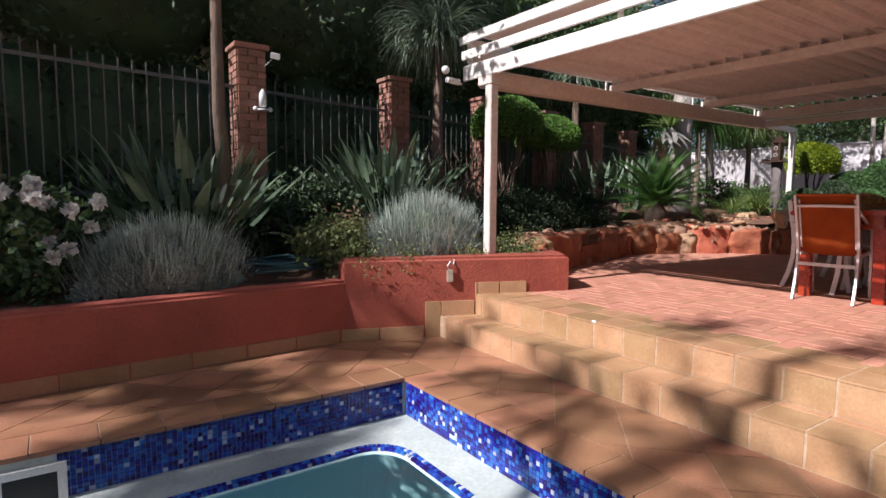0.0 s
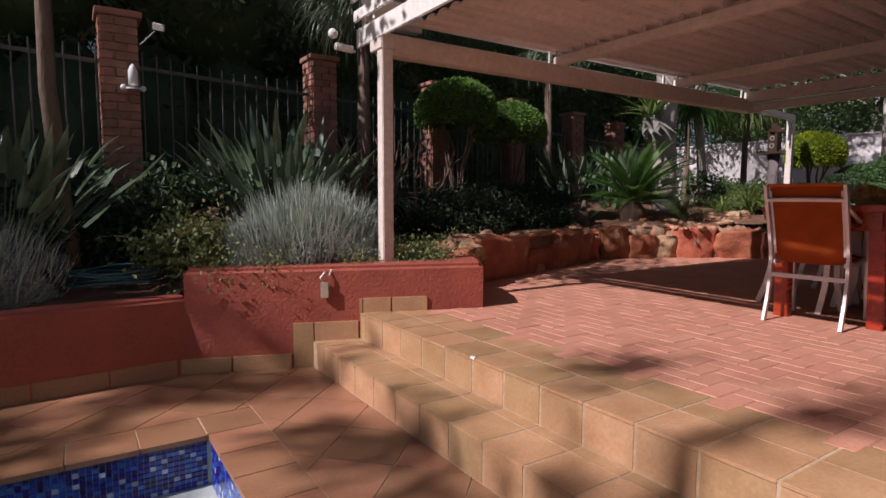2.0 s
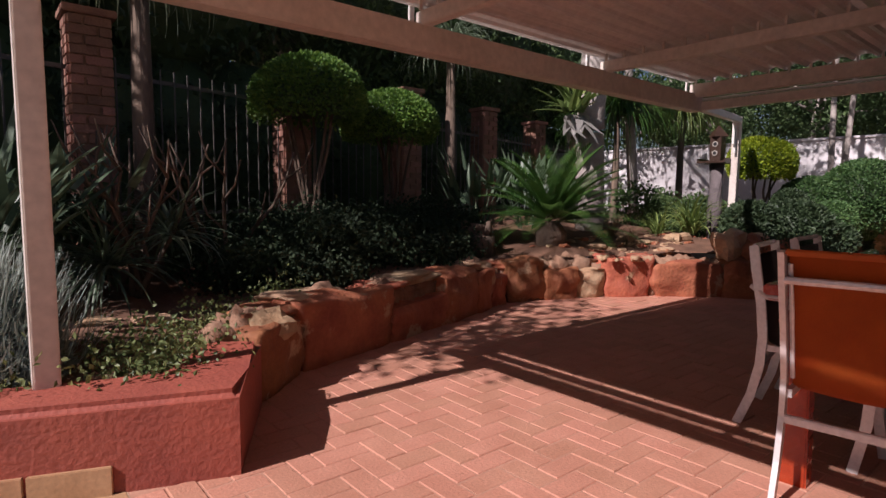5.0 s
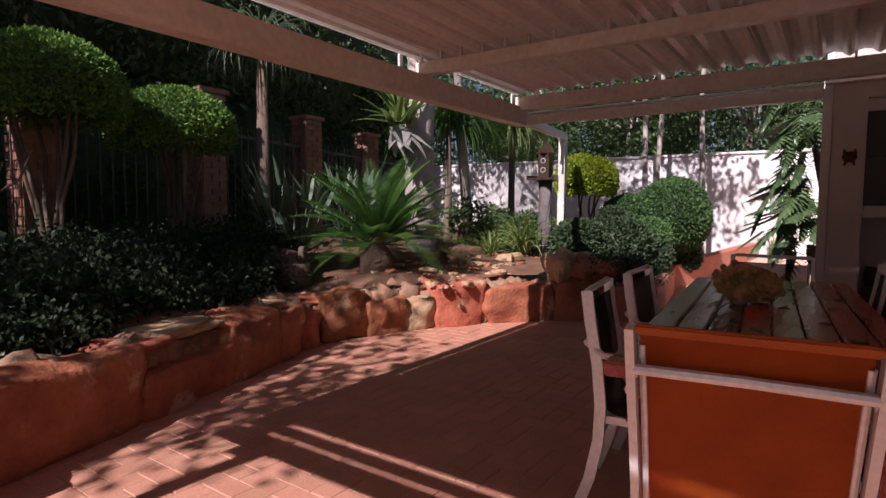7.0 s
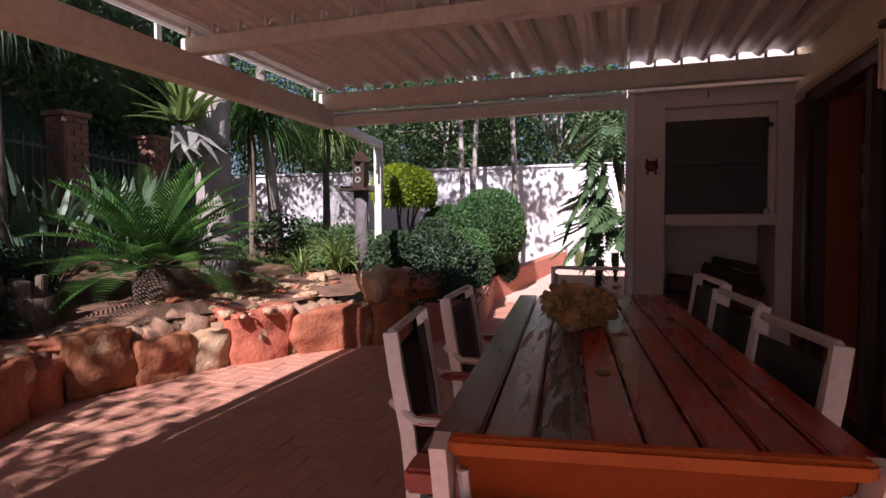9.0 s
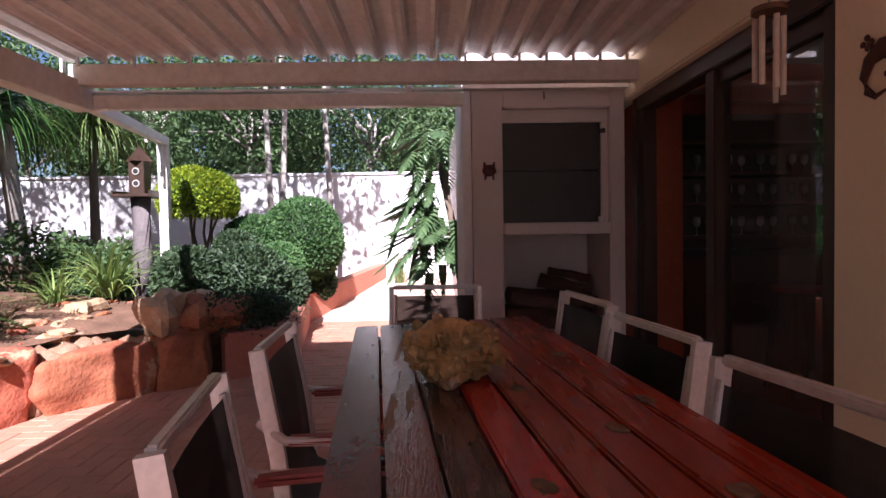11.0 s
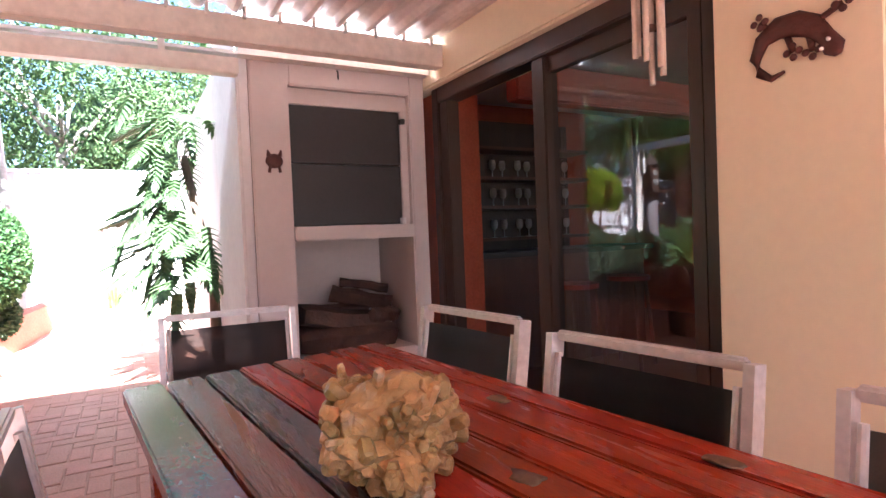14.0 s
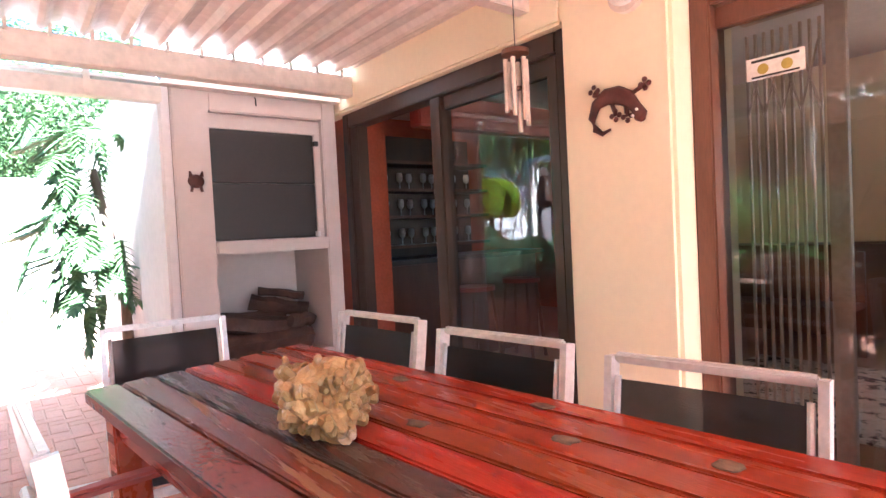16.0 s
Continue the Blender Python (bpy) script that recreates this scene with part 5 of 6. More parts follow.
def lavender(x, y, rx, ry, h, n, label, seed):
    t = thing("lavender_bush", label, "lavender", Matrix.Identity(4), "lavender bushes")
    z = soil_z(x, y) - 0.03
    core((x, y, z + h * 0.25), (rx * 0.62, ry * 0.62, h * 0.42), seed, "inner_mass", LEAF_STRAP, t)
    v = unit(RNG.normal(size=(n * 4, 3)))
    v[:, 2] = np.abs(v[:, 2])
    lump = np.ones(n * 4)
    for k in range(22):
        q = unit(RNG.normal(size=3) * np.array((1, 1, 0.7)))
        lump += 0.13 * np.exp(-((1 - v @ q) / 0.05)) - 0.012
    p = v * (RNG.uniform(0.5, 1.0, n * 4) ** 0.5 * lump)[:, None] * np.array((rx, ry, h * 0.80))
    leaves(np.array((x, y, z)) + p, v * 0.6 + RNG.normal(0, 0.55, v.shape) + np.array((0, 0, 0.7)), 0.050, 0.0085, "foliage", LEAF_GREY, t)
    specs = []
    for k in range(n // 7):
        a, q = RNG.uniform(0, 6.283), RNG.uniform(0, 1) ** 0.55
        zz = z + h * (0.72 * math.sqrt(max(0, 1 - q * q * 0.92)) - 0.12)
        specs.append(((x + math.cos(a) * rx * q * 0.9, y + math.sin(a) * ry * q * 0.9, zz), a + RNG.normal(0, 0.5), math.radians(88 - 32 * q + RNG.normal(0, 8)), h * RNG.uniform(0.18, 0.40), RNG.normal(0, 0.15), 0.0075))
    straps(specs, "flower_spike", LEAF_GREY, t, "", 3)
    return t


lavender(1.38, 4.92, 0.74, 0.44, 0.72, 9000, "wide grey-green lavender bush spilling over the planter", 1)
lavender(3.66, 4.62, 0.72, 0.38, 0.82, 10000, "grey-green lavender bush beside the canopy post", 2)


def strelitzia(x, y, h, n, label):
    t = thing("strelitzia_plant", label, "plant", Matrix.Identity(4), "strelitzias")
    z = soil_z(x, y)
    st_, lf = [], []
    for k in range(n):
        a = RNG.uniform(0, 6.283)
        e = math.radians(RNG.uniform(48, 86))
        L = h * RNG.uniform(0.45, 0.8)
        b0 = (x + math.cos(a) * 0.12, y + math.sin(a) * 0.12, z)
        st_.append((b0, a, e, L, 0.12, 0.022))
        tip = (b0[0] + math.cos(a) * math.cos(e - 0.05) * L * 0.97, b0[1] + math.sin(a) * math.cos(e - 0.05) * L * 0.97, z + math.sin(e - 0.05) * L * 0.97)
        lf.append((tip, a + RNG.normal(0, 0.2), e - 0.1, RNG.uniform(0.28, 0.44), RNG.uniform(-0.1, 0.7), RNG.uniform(0.065, 0.11)))
    straps(st_, "stalk", LEAF_STREL, t, "", 4)
    straps(lf, "foliage", LEAF_STREL, t, "upright grey-green paddle leaves", 7)
    return t


LEAF_STREL = leafmat("strelitzia leaf", (0.15, 0.21, 0.13), (0.075, 0.115, 0.065), 0.3)
strelitzia(1.62, 5.35, 1.30, 90, "clump of grey-green strelitzia with paddle leaves")
strelitzia(3.72, 5.45, 1.25, 90, "clump of dark strelitzia with broad paddle leaves")
strelitzia(4.3, 6.1, 1.2, 30, "shaded strelitzia clump before the fence")
strelitzia(9.0, 7.0, 1.2, 46, "dark strelitzia clump before the fence")
strelitzia(10.0, 7.0, 1.2, 40, "dark strelitzia clump behind the sago palm")


def strap_clump(name, x, y, z, n, L, w, mat, label, cat, elev=(35, 85), droop=(1.0, 2.2)):
    t = thing(name, label, cat)
    straps([((x + RNG.normal(0, 0.03), y + RNG.normal(0, 0.03), z), RNG.uniform(0, 6.283), math.radians(RNG.uniform(*elev)), L * RNG.uniform(0.6, 1.1), RNG.uniform(*droop), w) for _ in range(n)],
           "foliage", mat, t, "", 8)
    return t


strap_clump("spider_plant", 11.2, 5.22, soil_z(11.2, 5.22) + 0.05, 90, 0.75, 0.03, LEAF_LIGHT, "arching light green spider plant in the sun", "plant")
strap_clump("spider_plant", 10.9, 5.5, soil_z(10.9, 5.5), 60, 0.6, 0.02, LEAF_LIGHT, "arching pale green spider plant", "plant")
strap_clump("dracaena_plant", 5.0, 5.9, 1.15, 110, 0.55, 0.024, LEAF_STRAP, "dark dracaena rosette with drooping leaves", "plant", (-10, 80), (0.8, 1.8))
strap_clump("dracaena_plant", 2.75, 5.35, soil_z(2.75, 5.35), 26, 0.7, 0.03, LEAF_STRAP, "low arching strap leaved plant", "plant")
strap_clump("grass_tuft", 10.0, 5.35, soil_z(10.0, 5.35), 90, 0.28, 0.006, LEAF_BROWN, "dry tufted grass on the bank", "grass", (30, 85), (0.2, 0.8))
strap_clump("grass_tuft", 10.35, 5.85, soil_z(10.35, 5.85), 90, 0.4, 0.007, LEAF_BROWN, "dry tufted grass on the bank", "grass", (30, 85), (0.2, 0.8))
strap_clump("rosemary_shrub", 15.02, 2.75, 0.71, 120, 0.5, 0.012, LEAF_VARI, "thin upright yellowish shrub before the white wall", "shrub", (65, 90), (0, 0.3))


def bare_shrub(x, y, n, h, label, seed):
    t = thing("bare_shrub", label, "shrub")
    z = soil_z(x, y)
    rg = random.Random(seed)
    for k in range(n):
        a, lean = rg.uniform(0, 6.28), rg.uniform(0.15, 0.55)
        pts, rad = [], []
        for j in range(6):
            u = j / 5
            pts.append((x + math.cos(a) * lean * h * u + rg.uniform(-0.04, 0.04), y + math.sin(a) * lean * h * u + rg.uniform(-0.04, 0.04), z + h * u * rg.uniform(0.9, 1.0)))
            rad.append(0.022 * (1 - 0.7 * u))
        br = part("branch", tube(pts, rad, 6), BARK, t, "", True)
        for j in (2, 3, 4):
            p = Vector(pts[j])
            b2 = a + rg.uniform(-1.5, 1.5)
            part("twig", tube([p, p + Vector((math.cos(b2) * 0.15, math.sin(b2) * 0.15, 0.12)), p + Vector((math.cos(b2) * 0.22, math.sin(b2) * 0.22, 0.30))], [0.011, 0.008, 0.004], 5), BARK, br, "", True)
    return t


strap_clump("dracaena_plant", 4.55, 5.6, 1.0, 120, 0.6, 0.022, LEAF_STREL, "dark dracaena rosette hanging over the planter soil", "plant", (-20, 75), (0.8, 2.0))
bare_shrub(4.75, 5.75, 7, 1.15, "leafless pale branched shrub in the shade", 3)
bare_shrub(5.4, 6.0, 4, 1.1, "leafless pale branched shrub beside the dracaena", 9)


def sago(x, y, label):
    t = thing("sago_palm", label, "sago palm")
    z = soil_z(x, y)
    part("trunk", tube([(x, y, z - 0.05), (x, y, z + 0.14), (x, y, z + 0.28)], [0.17, 0.19, 0.10], 12), BARK, t, "", True)
    for k in range(54):
        a = k * 2.39996
        u = k / 54
        e0, L, droop = math.radians(80 - 78 * u), RNG.uniform(0.95, 1.15), RNG.uniform(0.5, 0.9)
        p = np.array((x, y, z + 0.26))
        specs = []
        sidev = np.array([-math.sin(a), math.cos(a), 0])
        for s in range(30):
            e = e0 - droop * (s / 29) ** 1.2
            d = np.array([math.cos(a) * math.cos(e), math.sin(a) * math.cos(e), math.sin(e)])
            p = p + d * L / 30
            if s > 2:
                ll = 0.17 * math.sin(math.pi * (0.15 + 0.8 * s / 29)) + 0.02
                for sg in (-1, 1):
                    dd = unit(d * 0.75 + sidev * sg * 0.9 + np.array([0, 0, 0.25]))
                    specs.append((p.tolist(), math.atan2(dd[1], dd[0]), math.asin(dd[2]), ll * 1.15, 0.2, 0.021))
        straps(specs, "frond", LEAF_SAGO, t, "", 2)
    return t


sago(9.28, 5.98, "glossy green sago palm with stiff arching fronds")


def weeping(x, y, zt, n, L, label, mat, r=0.07):
    t = thing("ponytail_palm", label, "palm", Matrix.Identity(4), "weeping palms")
    z = soil_z(x, y)
    part("trunk", tube([(x, y, z - 0.05), (x, y, z + 0.25), (x, y, zt)], [r * 2.0, r * 1.3, r * 0.8], 10), BARK, t, "", True)
    straps([((x, y, zt - RNG.uniform(0, 0.1)), RNG.uniform(0, 6.283), math.radians(RNG.uniform(5, 66)), L * RNG.uniform(0.6, 1.1), RNG.uniform(1.8, 2.9), 0.026) for _ in range(n)], "foliage", mat, t, "long drooping leaves", 9)
    return t


weeping(13.0, 6.35, 2.85, 480, 1.15, "ponytail palm with drooping yellow-green leaves", LEAF_LIGHT, 0.05)
weeping(11.75, 6.75, 2.8, 420, 1.35, "ponytail palm with long drooping green leaves", LEAF_SAGO, 0.05)
weeping(4.95, 6.35, 3.35, 420, 1.1, "shaded ponytail palm with drooping leaves", LEAF_STRAP)
weeping(9.3, 7.9, 3.6, 200, 1.1, "far ponytail palm with drooping leaves", LEAF_STRAP)

kp = thing("palm_tree", "pale ringed palm trunk with green crown", "palm")
pts, rad = [], []
for k in range(70):
    pts.append((10.5 + 0.02 * math.sin(k * 0.2), 6.33, 0.7 + k * 0.07))
    rad.append((0.192 if k % 3 else 0.202) * (1 - k * 0.002))
part("trunk", tube(pts, rad, 16), PALE_BARK, kp, "pale ringed trunk", True)
for k in range(22):
    a = k * 2.39996
    p = np.array((10.5, 6.33, 5.5))
    e0 = math.radians(75 - 60 * k / 22)
    specs = []
    sidev = np.array([-math.sin(a), math.cos(a), 0])
    for s in range(34):
        e = e0 - 1.5 * (s / 33) ** 1.4
        d = np.array([math.cos(a) * math.cos(e), math.sin(a) * math.cos(e), math.sin(e)])
        p = p + d * 2.7 / 34
        for sg in (-1, 1):
            dd = unit(d * 0.6 + sidev * sg)
            specs.append((p.tolist(), math.atan2(dd[1], dd[0]), math.asin(dd[2]), 0.5, 1.0, 0.03))
    straps(specs, "frond", LEAF_TREE, kp, "", 3)
sg_ = thing("staghorn_fern", "staghorn fern with grey shield fronds on the palm", "fern")
straps([((9.95 + RNG.normal(0, 0.05), 6.22 + RNG.normal(0, 0.06), 2.55), RNG.uniform(0, 6.283), math.radians(RNG.uniform(10, 85)), RNG.uniform(0.35, 0.7), RNG.uniform(0.2, 1.0), 0.09) for _ in range(38)], "frond", LEAF_LIGHT, sg_, "", 6)
straps([((9.98 + RNG.normal(0, 0.05), 6.24 + RNG.normal(0, 0.06), 2.5), RNG.uniform(0, 6.283), math.radians(RNG.uniform(-80, -40)), RNG.uniform(0.3, 0.5), RNG.uniform(-0.4, 0.6), 0.17) for _ in range(18)], "shield_frond", leafmat("grey shield frond", (0.38, 0.36, 0.33), (0.24, 0.22, 0.2)), sg_, "grey papery shield fronds", 5)
part("mount", tube([(9.98, 6.24, 2.25), (10.2, 6.28, 2.45), (10.42, 6.32, 2.5)], 0.06, 8), LEAF_BROWN, sg_)


def philodendron(x, y, label):
    t = thing("philodendron_plant", label, "plant")
    part("stem", tube([(x + 0.3, y - 0.22, 0.4), (x + 0.2, y - 0.2, 1.2), (x, y, 2.2)], [0.05, 0.04, 0.03], 8), BARK, t, "", True)
    for k in range(78):
        z = RNG.uniform(1.15, 2.55)
        a = RNG.uniform(-0.2, 3.6) if k % 5 else RNG.uniform(0, 6.283)
        L = RNG.uniform(0.10, 0.42)
        base = np.array((x, y, z))
        tip = base + np.array((math.cos(a) * L, math.sin(a) * L, RNG.uniform(-0.05, 0.22)))
        specs = [(base.tolist(), a, math.atan2(tip[2] - z, L), float(np.linalg.norm(tip - base)), 0.1, 0.014)]
        size = RNG.uniform(0.26, 0.42)
        el = RNG.uniform(-1.4, -0.25)
        d = np.array([math.cos(a) * math.cos(el), math.sin(a) * math.cos(el), math.sin(el)])
        sd = np.array([-math.sin(a), math.cos(a), 0])
        for s in range(9):
            u = s / 8
            pp = tip + d * size * u * 0.85
            for sgn in (-1, 1):
                dd = unit(d * (0.25 + 0.9 * u) + sd * sgn * (1.05 - 0.75 * u))
                specs.append((pp.tolist(), math.atan2(dd[1], dd[0]), math.asin(dd[2]), size * (0.46 - 0.30 * abs(u - 0.35)), 0.5, 0.042))
        specs.append((tip.tolist(), a, el, size, 0.3, 0.09))
        straps(specs, "leaf", LEAF_PHIL, t, "", 3)
    return t


LEAF_PHIL = leafmat("philodendron leaf", (0.12, 0.19, 0.08), (0.06, 0.105, 0.04), 0.35)
philodendron(11.5, 2.16, "large philodendron with deeply cut glossy leaves")


def shrub(x, y, r, h, mat, n, label, le=0.06, name="leafy_shrub"):
    t = thing(name, label, "shrub")
    z = soil_z(x, y) - 0.02
    stems(x, y, z, z + h * 0.6, 5, r * 0.6, 0.012, "stem", t, BARK, int(x * 10))
    clumps((x, y, z + h * 0.5), (r, r, h * 0.5), max(12, n // 40), 40, "foliage", mat, t, le, le * 0.6, 0.16)
    return t


shrub(2.78, 4.86, 0.30, 0.46, LEAF_VARI, 2600, "variegated cream and green shrub in the planter", 0.05)
shrub(3.0, 5.0, 0.22, 0.42, LEAF_BROWN, 700, "withered brownish shrub in the planter", 0.05)
for k, (x, y) in enumerate([(4.35, 4.2), (4.55, 4.25), (4.75, 4.4), (4.5, 4.6), (4.85, 4.75), (5.1, 5.0), (3.3, 4.42), (2.95, 4.55), (5.5, 5.15), (3.9, 4.35)]):
    shrub(x, y, 0.20, 0.13, LEAF_VARI, 700, "low variegated ground cover along the planter edge", 0.03, "ground_cover")
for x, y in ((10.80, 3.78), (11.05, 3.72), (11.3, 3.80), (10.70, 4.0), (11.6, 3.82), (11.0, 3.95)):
    shrub(x, y, 0.20, 0.16, LEAF_SHADED, 900, "low trailing green ground cover spilling over the curb", 0.035, "ground_cover")
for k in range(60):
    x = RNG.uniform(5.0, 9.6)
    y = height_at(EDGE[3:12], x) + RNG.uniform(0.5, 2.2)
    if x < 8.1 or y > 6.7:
        shrub(x, y, RNG.uniform(0.25, 0.45), RNG.uniform(0.25, 0.55), LEAF_SHADED, 1500, "dark shaded shrub under the trees", 0.045, "dark_shrub")
for k in range(26):
    x, y = RNG.uniform(-3, 4.6), RNG.uniform(5.6, 6.4)
    shrub(x, y, RNG.uniform(0.3, 0.5), RNG.uniform(0.4, 0.9), LEAF_DARK, 1000, "dark shaded shrub before the fence", 0.08, "dark_shrub")
for k in range(10):
    x, y = RNG.uniform(10.8, 13.5), RNG.uniform(5.6, 8.0)
    shrub(x, y, RNG.uniform(0.3, 0.5), RNG.uniform(0.4, 0.8), LEAF_TREE, 1000, "green shrub on the sunlit bank", 0.07)

stump = thing("tree_stump", "grey weathered hollow tree stump on the bank", "stump")
zs = soil_z(8.3, 6.25)
part("trunk", tube([(8.3, 6.25, zs - 0.05), (8.3, 6.25, zs + 0.1), (8.3, 6.25, zs + 0.22)], [0.24, 0.22, 0.21], 12), BARK, stump, "", True)
for k in range(6):
    a = k * 1.05
    part("splinter", box((-0.05, -0.02, 0), (0.05, 0.03, 0.12 + 0.03 * (k % 3)), 0.008, None, pose(8.3 + 0.15 * math.cos(a), 6.25 + 0.15 * math.sin(a), zs + 0.2, 0, 0, math.degrees(a) + 90)), BARK, stump)

rose = thing("rose_bush", "white flowering rose bush in the planter", "rose bush")
clumps((0.25, 5.0, 0.95), (0.75, 0.4, 0.42), 60, 45, "foliage", LEAF_TREE, rose, 0.07, 0.045, 0.2)
stems(0.2, 5.0, 0.5, 1.0, 6, 0.5, 0.012, "stem", rose, BARK, 2)
for k in range(17):
    x, y, z = (0.42 + RNG.normal(0, 0.10), 4.72 + RNG.normal(0, 0.1), 1.27 + RNG.normal(0, 0.05)) if k < 10 else (0.75 + RNG.normal(0, 0.16), 4.68 + RNG.normal(0, 0.08), 1.0 + RNG.normal(0, 0.12))
    v = unit(RNG.normal(size=(46, 3)) + np.array([0, 0, 0.4]))
    leaves(np.array((x, y, z)) + v * 0.012, v, 0.05, 0.055, "flower", PETAL, rose, "white rose bloom", 0.8)

# ---- trees ----


def tree(x, y, z, h, r_trunk, radii, count, per, mat, label, bark=BARK, le=0.15, seed=0, limbs=6, size=0.55, lean=0.0, crown_z=None, dense=0.0):
    t = thing("tree", label, "tree", Matrix.Identity(4), "trees")
    rg = random.Random(seed)
    cz = crown_z if crown_z is not None else z + h - radii[2] * 0.6
    top = (x + lean, y, cz)
    pts = [(x, y, z - 0.1), (x + lean * 0.2 + rg.uniform(-0.05, 0.05), y, z + (cz - z) * 0.3), (x + lean * 0.55 + rg.uniform(-0.08, 0.08), y + rg.uniform(-0.08, 0.08), z + (cz - z) * 0.65), top]
    part("trunk", tube(pts, [r_trunk, r_trunk * 0.85, r_trunk * 0.7, r_trunk * 0.45], 10), bark, t, "", True)
    for k in range(limbs):
        a = k * 2.4 + rg.uniform(-0.4, 0.4)
        u = rg.uniform(0.45, 0.95)
        p0 = Vector(pts[1]).lerp(Vector(top), u)
        p2 = Vector((top[0] + math.cos(a) * radii[0] * 0.7, top[1] + math.sin(a) * radii[1] * 0.7, cz + rg.uniform(-0.4, 0.6) * radii[2]))
        p1 = p0.lerp(p2, 0.5) + Vector((0, 0, 0.15 * h * 0.2))
        part("limb", tube([p0, p1, p2], [r_trunk * 0.4, r_trunk * 0.28, r_trunk * 0.1], 7), bark, t, "", True)
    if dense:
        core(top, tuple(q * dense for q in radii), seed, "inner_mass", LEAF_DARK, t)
    clumps(top, radii, count, per, "crown", mat, t, le, le * 0.5, size)
    return t


tree(2.07, 5.6, 0.75, 7.5, 0.07, (1.7, 1.5, 0.85), 58, 50, LEAF_DARK, "slender tree trunk rising from the planter", BARK, 0.14, 1, 5, 0.4, -0.25, 5.0)
SHADE = "dense dark green tree shading the garden"
for k, (x, y, h, r) in enumerate([(-1.5, 8.6, 6.5, 2.0), (1.2, 8.8, 6.0, 1.9), (3.6, 9.2, 6.4, 2.0), (6.0, 9.6, 6.8, 2.1), (8.4, 10.2, 6.4, 2.0), (10.8, 10.8, 6.6, 2.0), (13.4, 11.4, 6.2, 2.0),
                                  (-3.8, 7.6, 6.5, 2.0), (0.0, 11.5, 8.0, 2.6), (4.8, 12.5, 8.5, 2.8), (9.5, 13.5, 8.5, 2.8), (15.6, 11.6, 6.6, 2.1), (17.0, 13.8, 7.5, 2.6), (14.5, 14.0, 8.0, 2.8)]):
    tree(x, y, 1.3, h, 0.13, (r, r * 0.85, h * 0.38), 150, 62, LEAF_DARK if x < 7.5 else LEAF_TREE, SHADE, BARK, 0.13, 30 + k, 6, 0.55, RNG.uniform(-0.3, 0.3), 1.3 + h * 0.55, 0.86 if x < 7.5 else 0.66)
for k, (x, y, h, r) in enumerate([(17.0, 1.0, 5.0, 1.6), (17.4, 3.4, 5.6, 1.8), (17.0, 5.6, 5.4, 1.7), (17.4, 7.8, 5.6, 1.8), (17.2, 10.0, 5.8, 1.8), (19.5, 2.2, 5.2, 2.2), (20.0, 6.0, 5.4, 2.4), (19.8, 9.5, 5.4, 2.4), (19.0, -1.0, 5.0, 2.0)]):
    tree(x, y, 0.5, h, 0.10, (r, r, h * 0.36), 120, 62, LEAF_TREE, "green tree behind the white garden wall", PALE_BARK, 0.11, 60 + k, 7, 0.45, RNG.uniform(-0.3, 0.3), 0.5 + h * 0.62, 0.6 if x > 18.5 else 0.0)
tree(12.3, 6.7, 0.9, 5.5, 0.09, (1.8, 3.6, 1.1), 80, 60, LEAF_TREE, "tall pale stemmed tree rising behind the bank", PALE_BARK, 0.14, 97, 7, 0.42, -0.9, 5.3)
for k in range(24):
    x = -5.5 + k * 0.95
    y = 7.2 + 0.25 * (x - 0.5) + RNG.uniform(0.3, 0.8)
    t = thing("hedge_shrub", "dense dark hedge shrub behind the fence", "hedge", Matrix.Identity(4), "hedge behind the fence")
    zz = soil_z(x, y)
    core((x, y, zz + 0.9), (0.75, 0.6, 1.25), k, "inner_mass", LEAF_DARK, t)
    clumps((x, y, zz + 0.9), (0.85, 0.7, 1.35), 60, 40, "foliage", LEAF_DARK, t, 0.10, 0.05, 0.3)
for k, (x, y, lean) in enumerate(((14.6, 4.66, 0.15), (14.7, 4.48, -0.12), (14.6, 3.75, 0.1))):
    tree(x, y, soil_z(x, y), 5.2, 0.055, (1.0, 1.0, 0.8), 26, 45, LEAF_TREE, "slender pale stemmed tree before the white garden wall", PALE_BARK, 0.10, 130 + k, 7, 0.36, lean, 5.0)
# trees across the lawn that throw the dappled shade
for k, (x, y, zc, r, cnt) in enumerate([(-2.9, 5.1, 4.2, 2.0, 38), (-1.05, 1.65, 4.1, 1.9, 14), (-3.8, 3.0, 4.1, 1.6, 14), (-4.2, 8.5, 4.8, 2.2, 62), (-6.5, 6.5, 7.2, 2.4, 66), (-5.8, 10.5, 7.2, 2.4, 90), (-1.6, 0.5, 4.0, 1.7, 8)]):
    tree(x - 7.0, y + 0.1, 0.0, zc + 7, 0.2, (r, r, r * 0.62), cnt, 62, LEAF_DARK, "tall leafy tree across the lawn casting dappled shade", BARK, 0.17, 80 + k, 6, 0.32, 0.0, zc + 5.9)

lantern = thing("bird_house", "dark wooden bird house on a grey post", "bird house", pose(11.72, 5.16, 0))
part("post", tube([(0, 0, 0.7), (0.01, 0, 1.3), (0, 0, 1.92)], [0.105, 0.10, 0.095], 14), material("grey weathered post", (0.16, 0.13, 0.13), (0.1, 0.08, 0.08), 0.9, scale=8, fine=50, bump=0.7), lantern, "", True)
part("tray", box((-0.19, -0.19, 1.922), (0.19, 0.19, 1.952), 0.005), DARK_WOOD, lantern)
for q in (-1, 1):
    part("tray_rim", box((-0.19, q * 0.18 - 0.01, 1.953), (0.19, q * 0.18 + 0.01, 1.985), 0.003), DARK_WOOD, lantern)
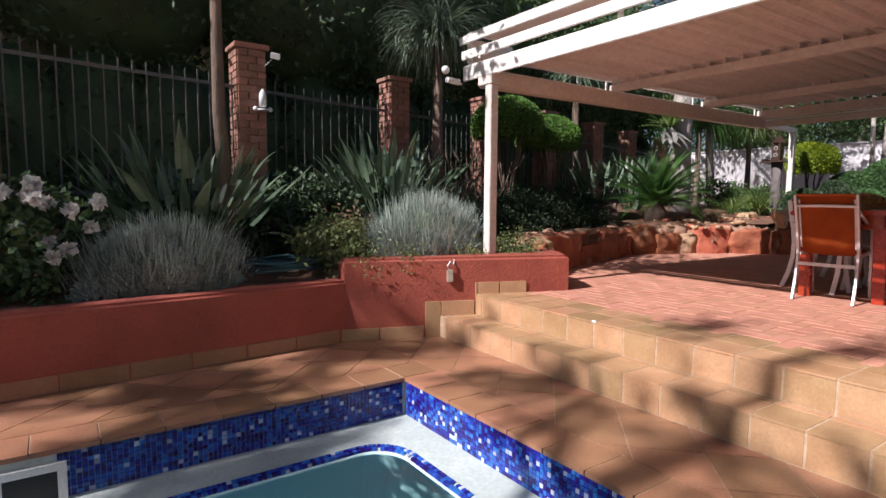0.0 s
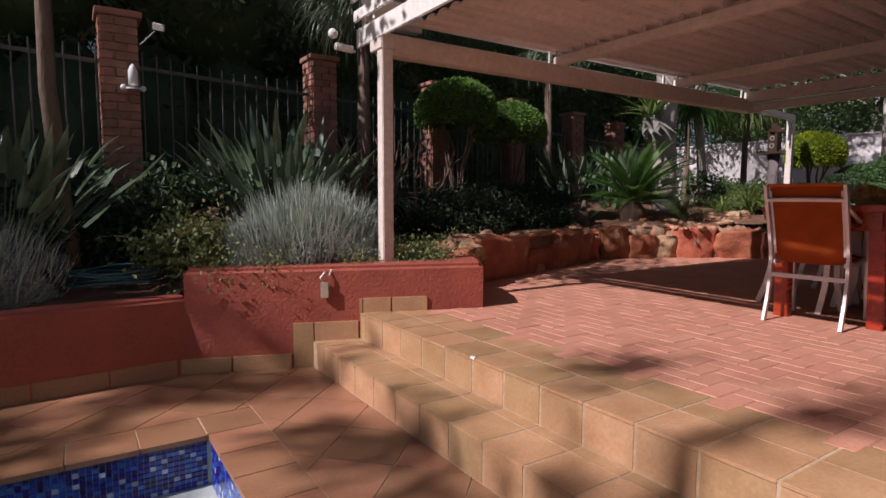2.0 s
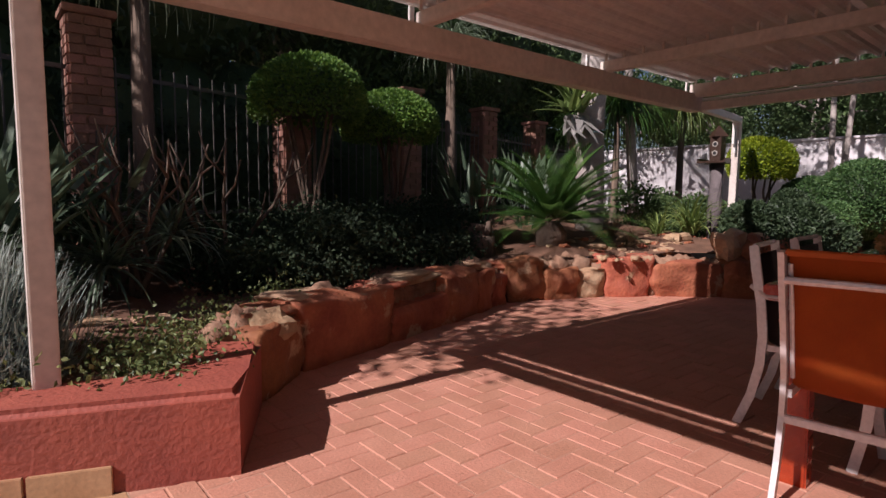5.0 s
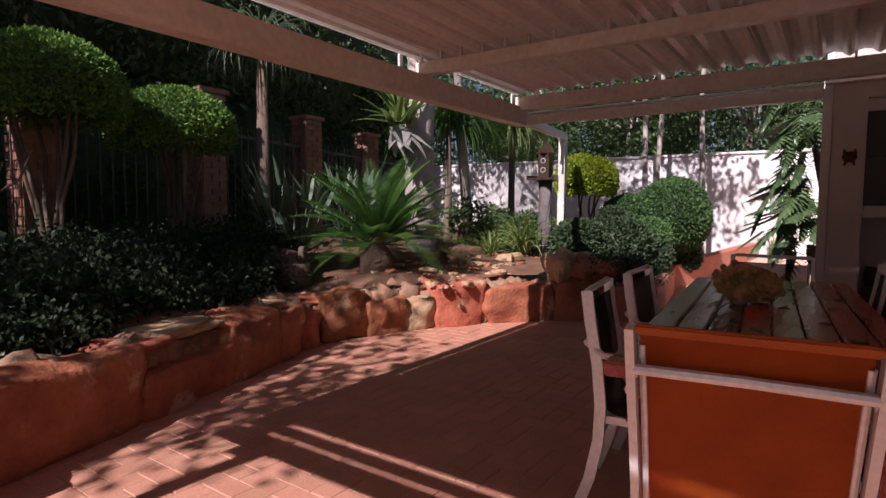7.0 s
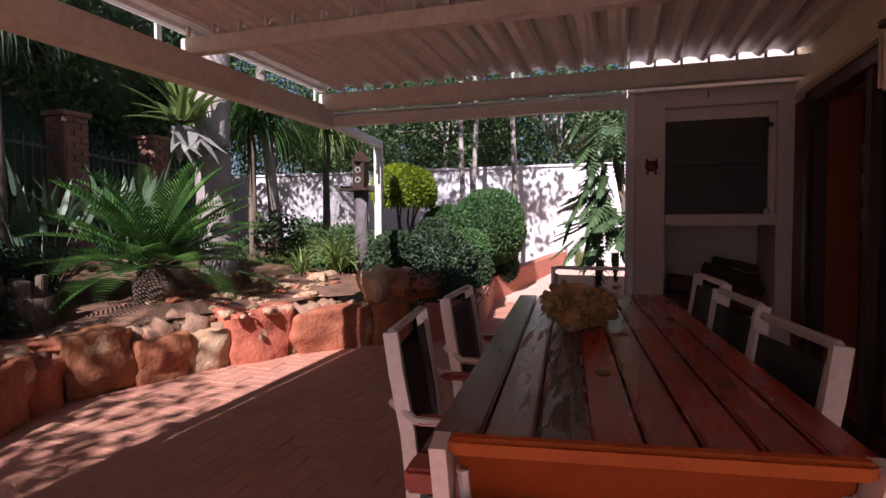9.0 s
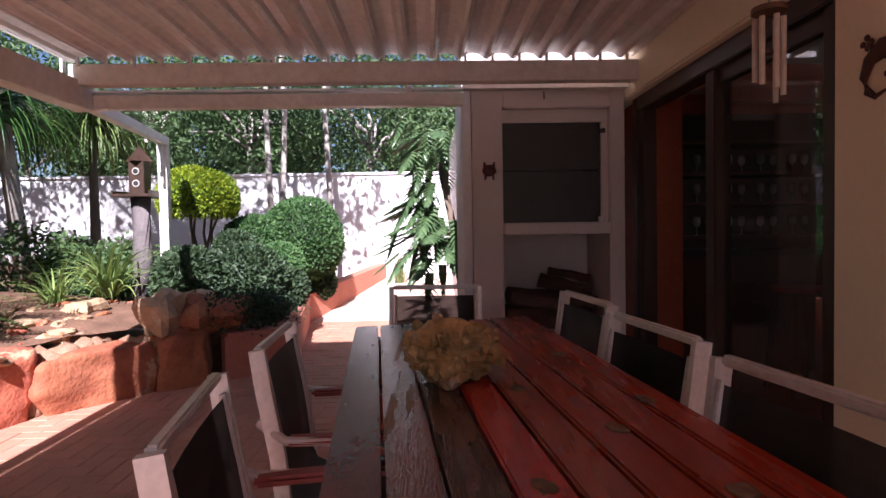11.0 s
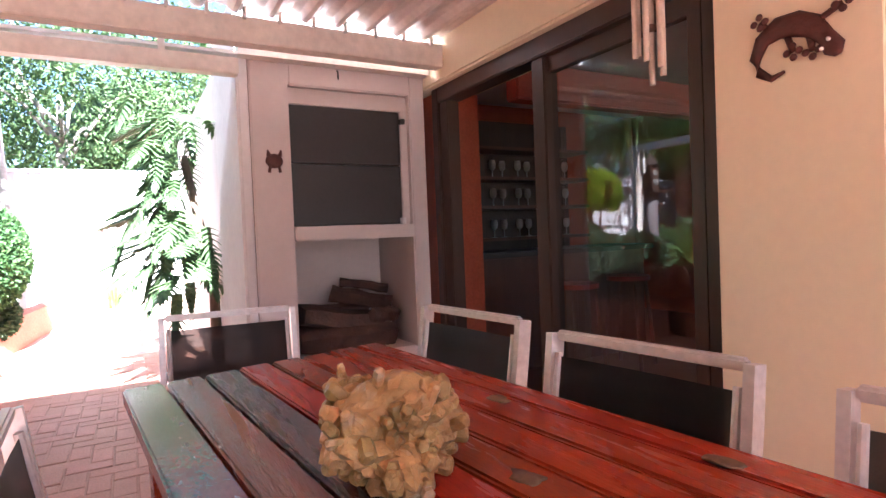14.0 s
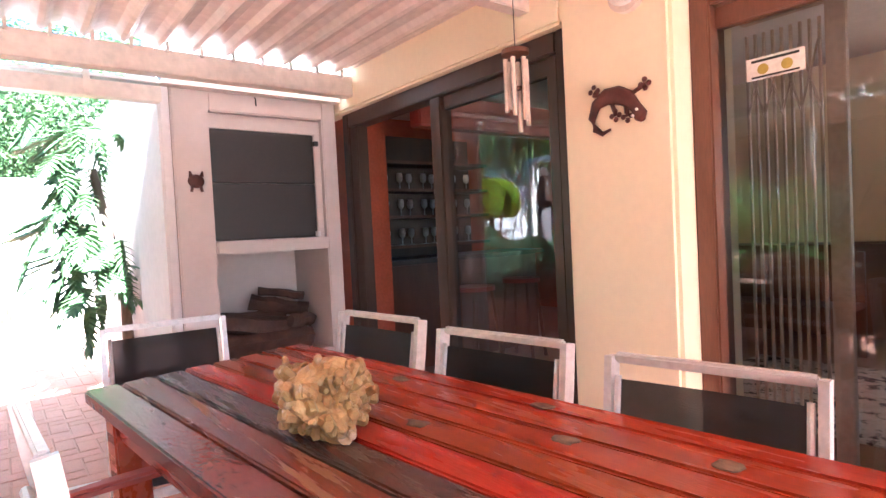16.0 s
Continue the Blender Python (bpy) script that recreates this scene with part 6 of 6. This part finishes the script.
part("house", box((-0.075, -0.075, 1.954), (0.075, 0.075, 2.29), 0.006), DARK_WOOD, lantern)
part("roof", tube([(0, 0, 2.28), (0, 0, 2.43)], [0.14, 0.01], 4), DARK_WOOD, lantern)
HOLE_RIM = material("pale hole rim", (0.42, 0.38, 0.34), (0.3, 0.27, 0.24), 0.6)
for z in (2.06, 2.18):
    bmg = tube([(-0.074, 0, z), (-0.084, 0, z)], 0.036, 16)
    ring_ = part("hole_ring", bmg, HOLE_RIM, lantern)
    part("hole", tube([(-0.080, 0, z), (-0.086, 0, z)], 0.025, 14), BLACK, ring_)

# ---- pieces: tiles, pavers, bricks ----
for poly, top in DECK_PIECES:
    n = len(poly)
    pv = [(x, y, top - 0.026) for x, y in poly] + [(x, y, top) for x, y in poly]
    mesh("deck_tile", pv, [tuple(range(n, 2 * n))] + [(k, (k + 1) % n, (k + 1) % n + n, k + n) for k in range(n)], DECK_TILE, deck)
for lo, hi, _ in STEP_TILES:
    g = 0.0035
    b = box((lo[0], lo[1] + g, lo[2]), (hi[0] - (g if hi[0] - lo[0] > 0.05 else 0), hi[1] - g, hi[2]), 0.0035)
    part("step_tile", b, TILE, steps)

BW, BH = 0.108, 0.03
unit_brick = bmesh.new()
box((0, 0, -BH), (2 * BW - 0.006, BW - 0.006, 0), 0, unit_brick)
bmesh.ops.bevel(unit_brick, geom=[e for e in unit_brick.edges if all(v.co.z > -0.001 for v in e.verts)], offset=0.004, segments=1, affect="EDGES")
brick_ob = part("paver", unit_brick, PAVER, patio)
brick_me = brick_ob.data
bv = np.array([tuple(v.co) for v in brick_me.vertices])
bfc = [tuple(p.vertices) for p in brick_me.polygons]
sv2, sf2, made = [], [], 0
for i in range(-2, 86):
    for j in range(-4, 46):
        rel = (i - j) % 4
        if rel not in (0, 3):
            continue
        x, y = 4.305 + i * BW, 0.75 + j * BW
        cx, cy = (x + BW, y + BW / 2) if rel == 0 else (x + BW / 2, y + BW)
        if cx < 4.30 or cx > 13.36 or cy > height_at(EDGE[2:15], cx) + 0.12 or (cx > 4.45 and cy < 0.93) or cy < 0.3:
            continue
        dz = PATIO + RNG.normal(0, 0.0012)
        if 4.5 < cx < 6.6 and 2.55 < cy < 5.0 and made < 300:
            made += 1
            o = brick_ob if made == 1 else new("paver", brick_me)
            o.parent = patio
            o.matrix_basis = pose(x, y, dz) if rel == 0 else pose(x + BW - 0.006, y, dz, 0, 0, 90)
        else:
            k = len(sv2)
            q = bv if rel == 0 else np.stack([BW - 0.006 - bv[:, 1], bv[:, 0], bv[:, 2]], 1)
            sv2.extend((q + np.array((x, y, dz))).tolist())
            sf2.extend([tuple(k + a for a in f) for f in bfc])
tagged(mesh("pavers", sv2, sf2, PAVER_FAR, patio), kind="stuff")

bb = box((-0.10, -0.02, 0), (0.10, 0.0, 0.066), 0.003)
b_me = part("brick", bb, PILLAR_BRICK, fence).data
bpy.data.objects.remove(bpy.data.objects["brick"])
cnt = 0
for px, py, zb in PILLAR_BRICKS[:7]:
    rows_n = int((2.84 - zb) / 0.077)
    for r in range(rows_n):
        z = 2.84 - (r + 1) * 0.077
        for ang, face in ((0, 1), (-90, 1)):
            for s in ((-0.055, 0.105) if (r + (ang != 0)) % 2 else (-0.105, 0.055)):
                w = 0.94 if abs(s) < 0.08 else 0.45
                o = new("brick", b_me)
                o.parent = fence
                o.matrix_basis = Matrix.Translation((px, py, z)) @ pose(0, 0, 0, 0, 0, ang) @ pose(s, -0.146, 0) @ Matrix.Diagonal((w, 1, 1, 1))
                cnt += 1
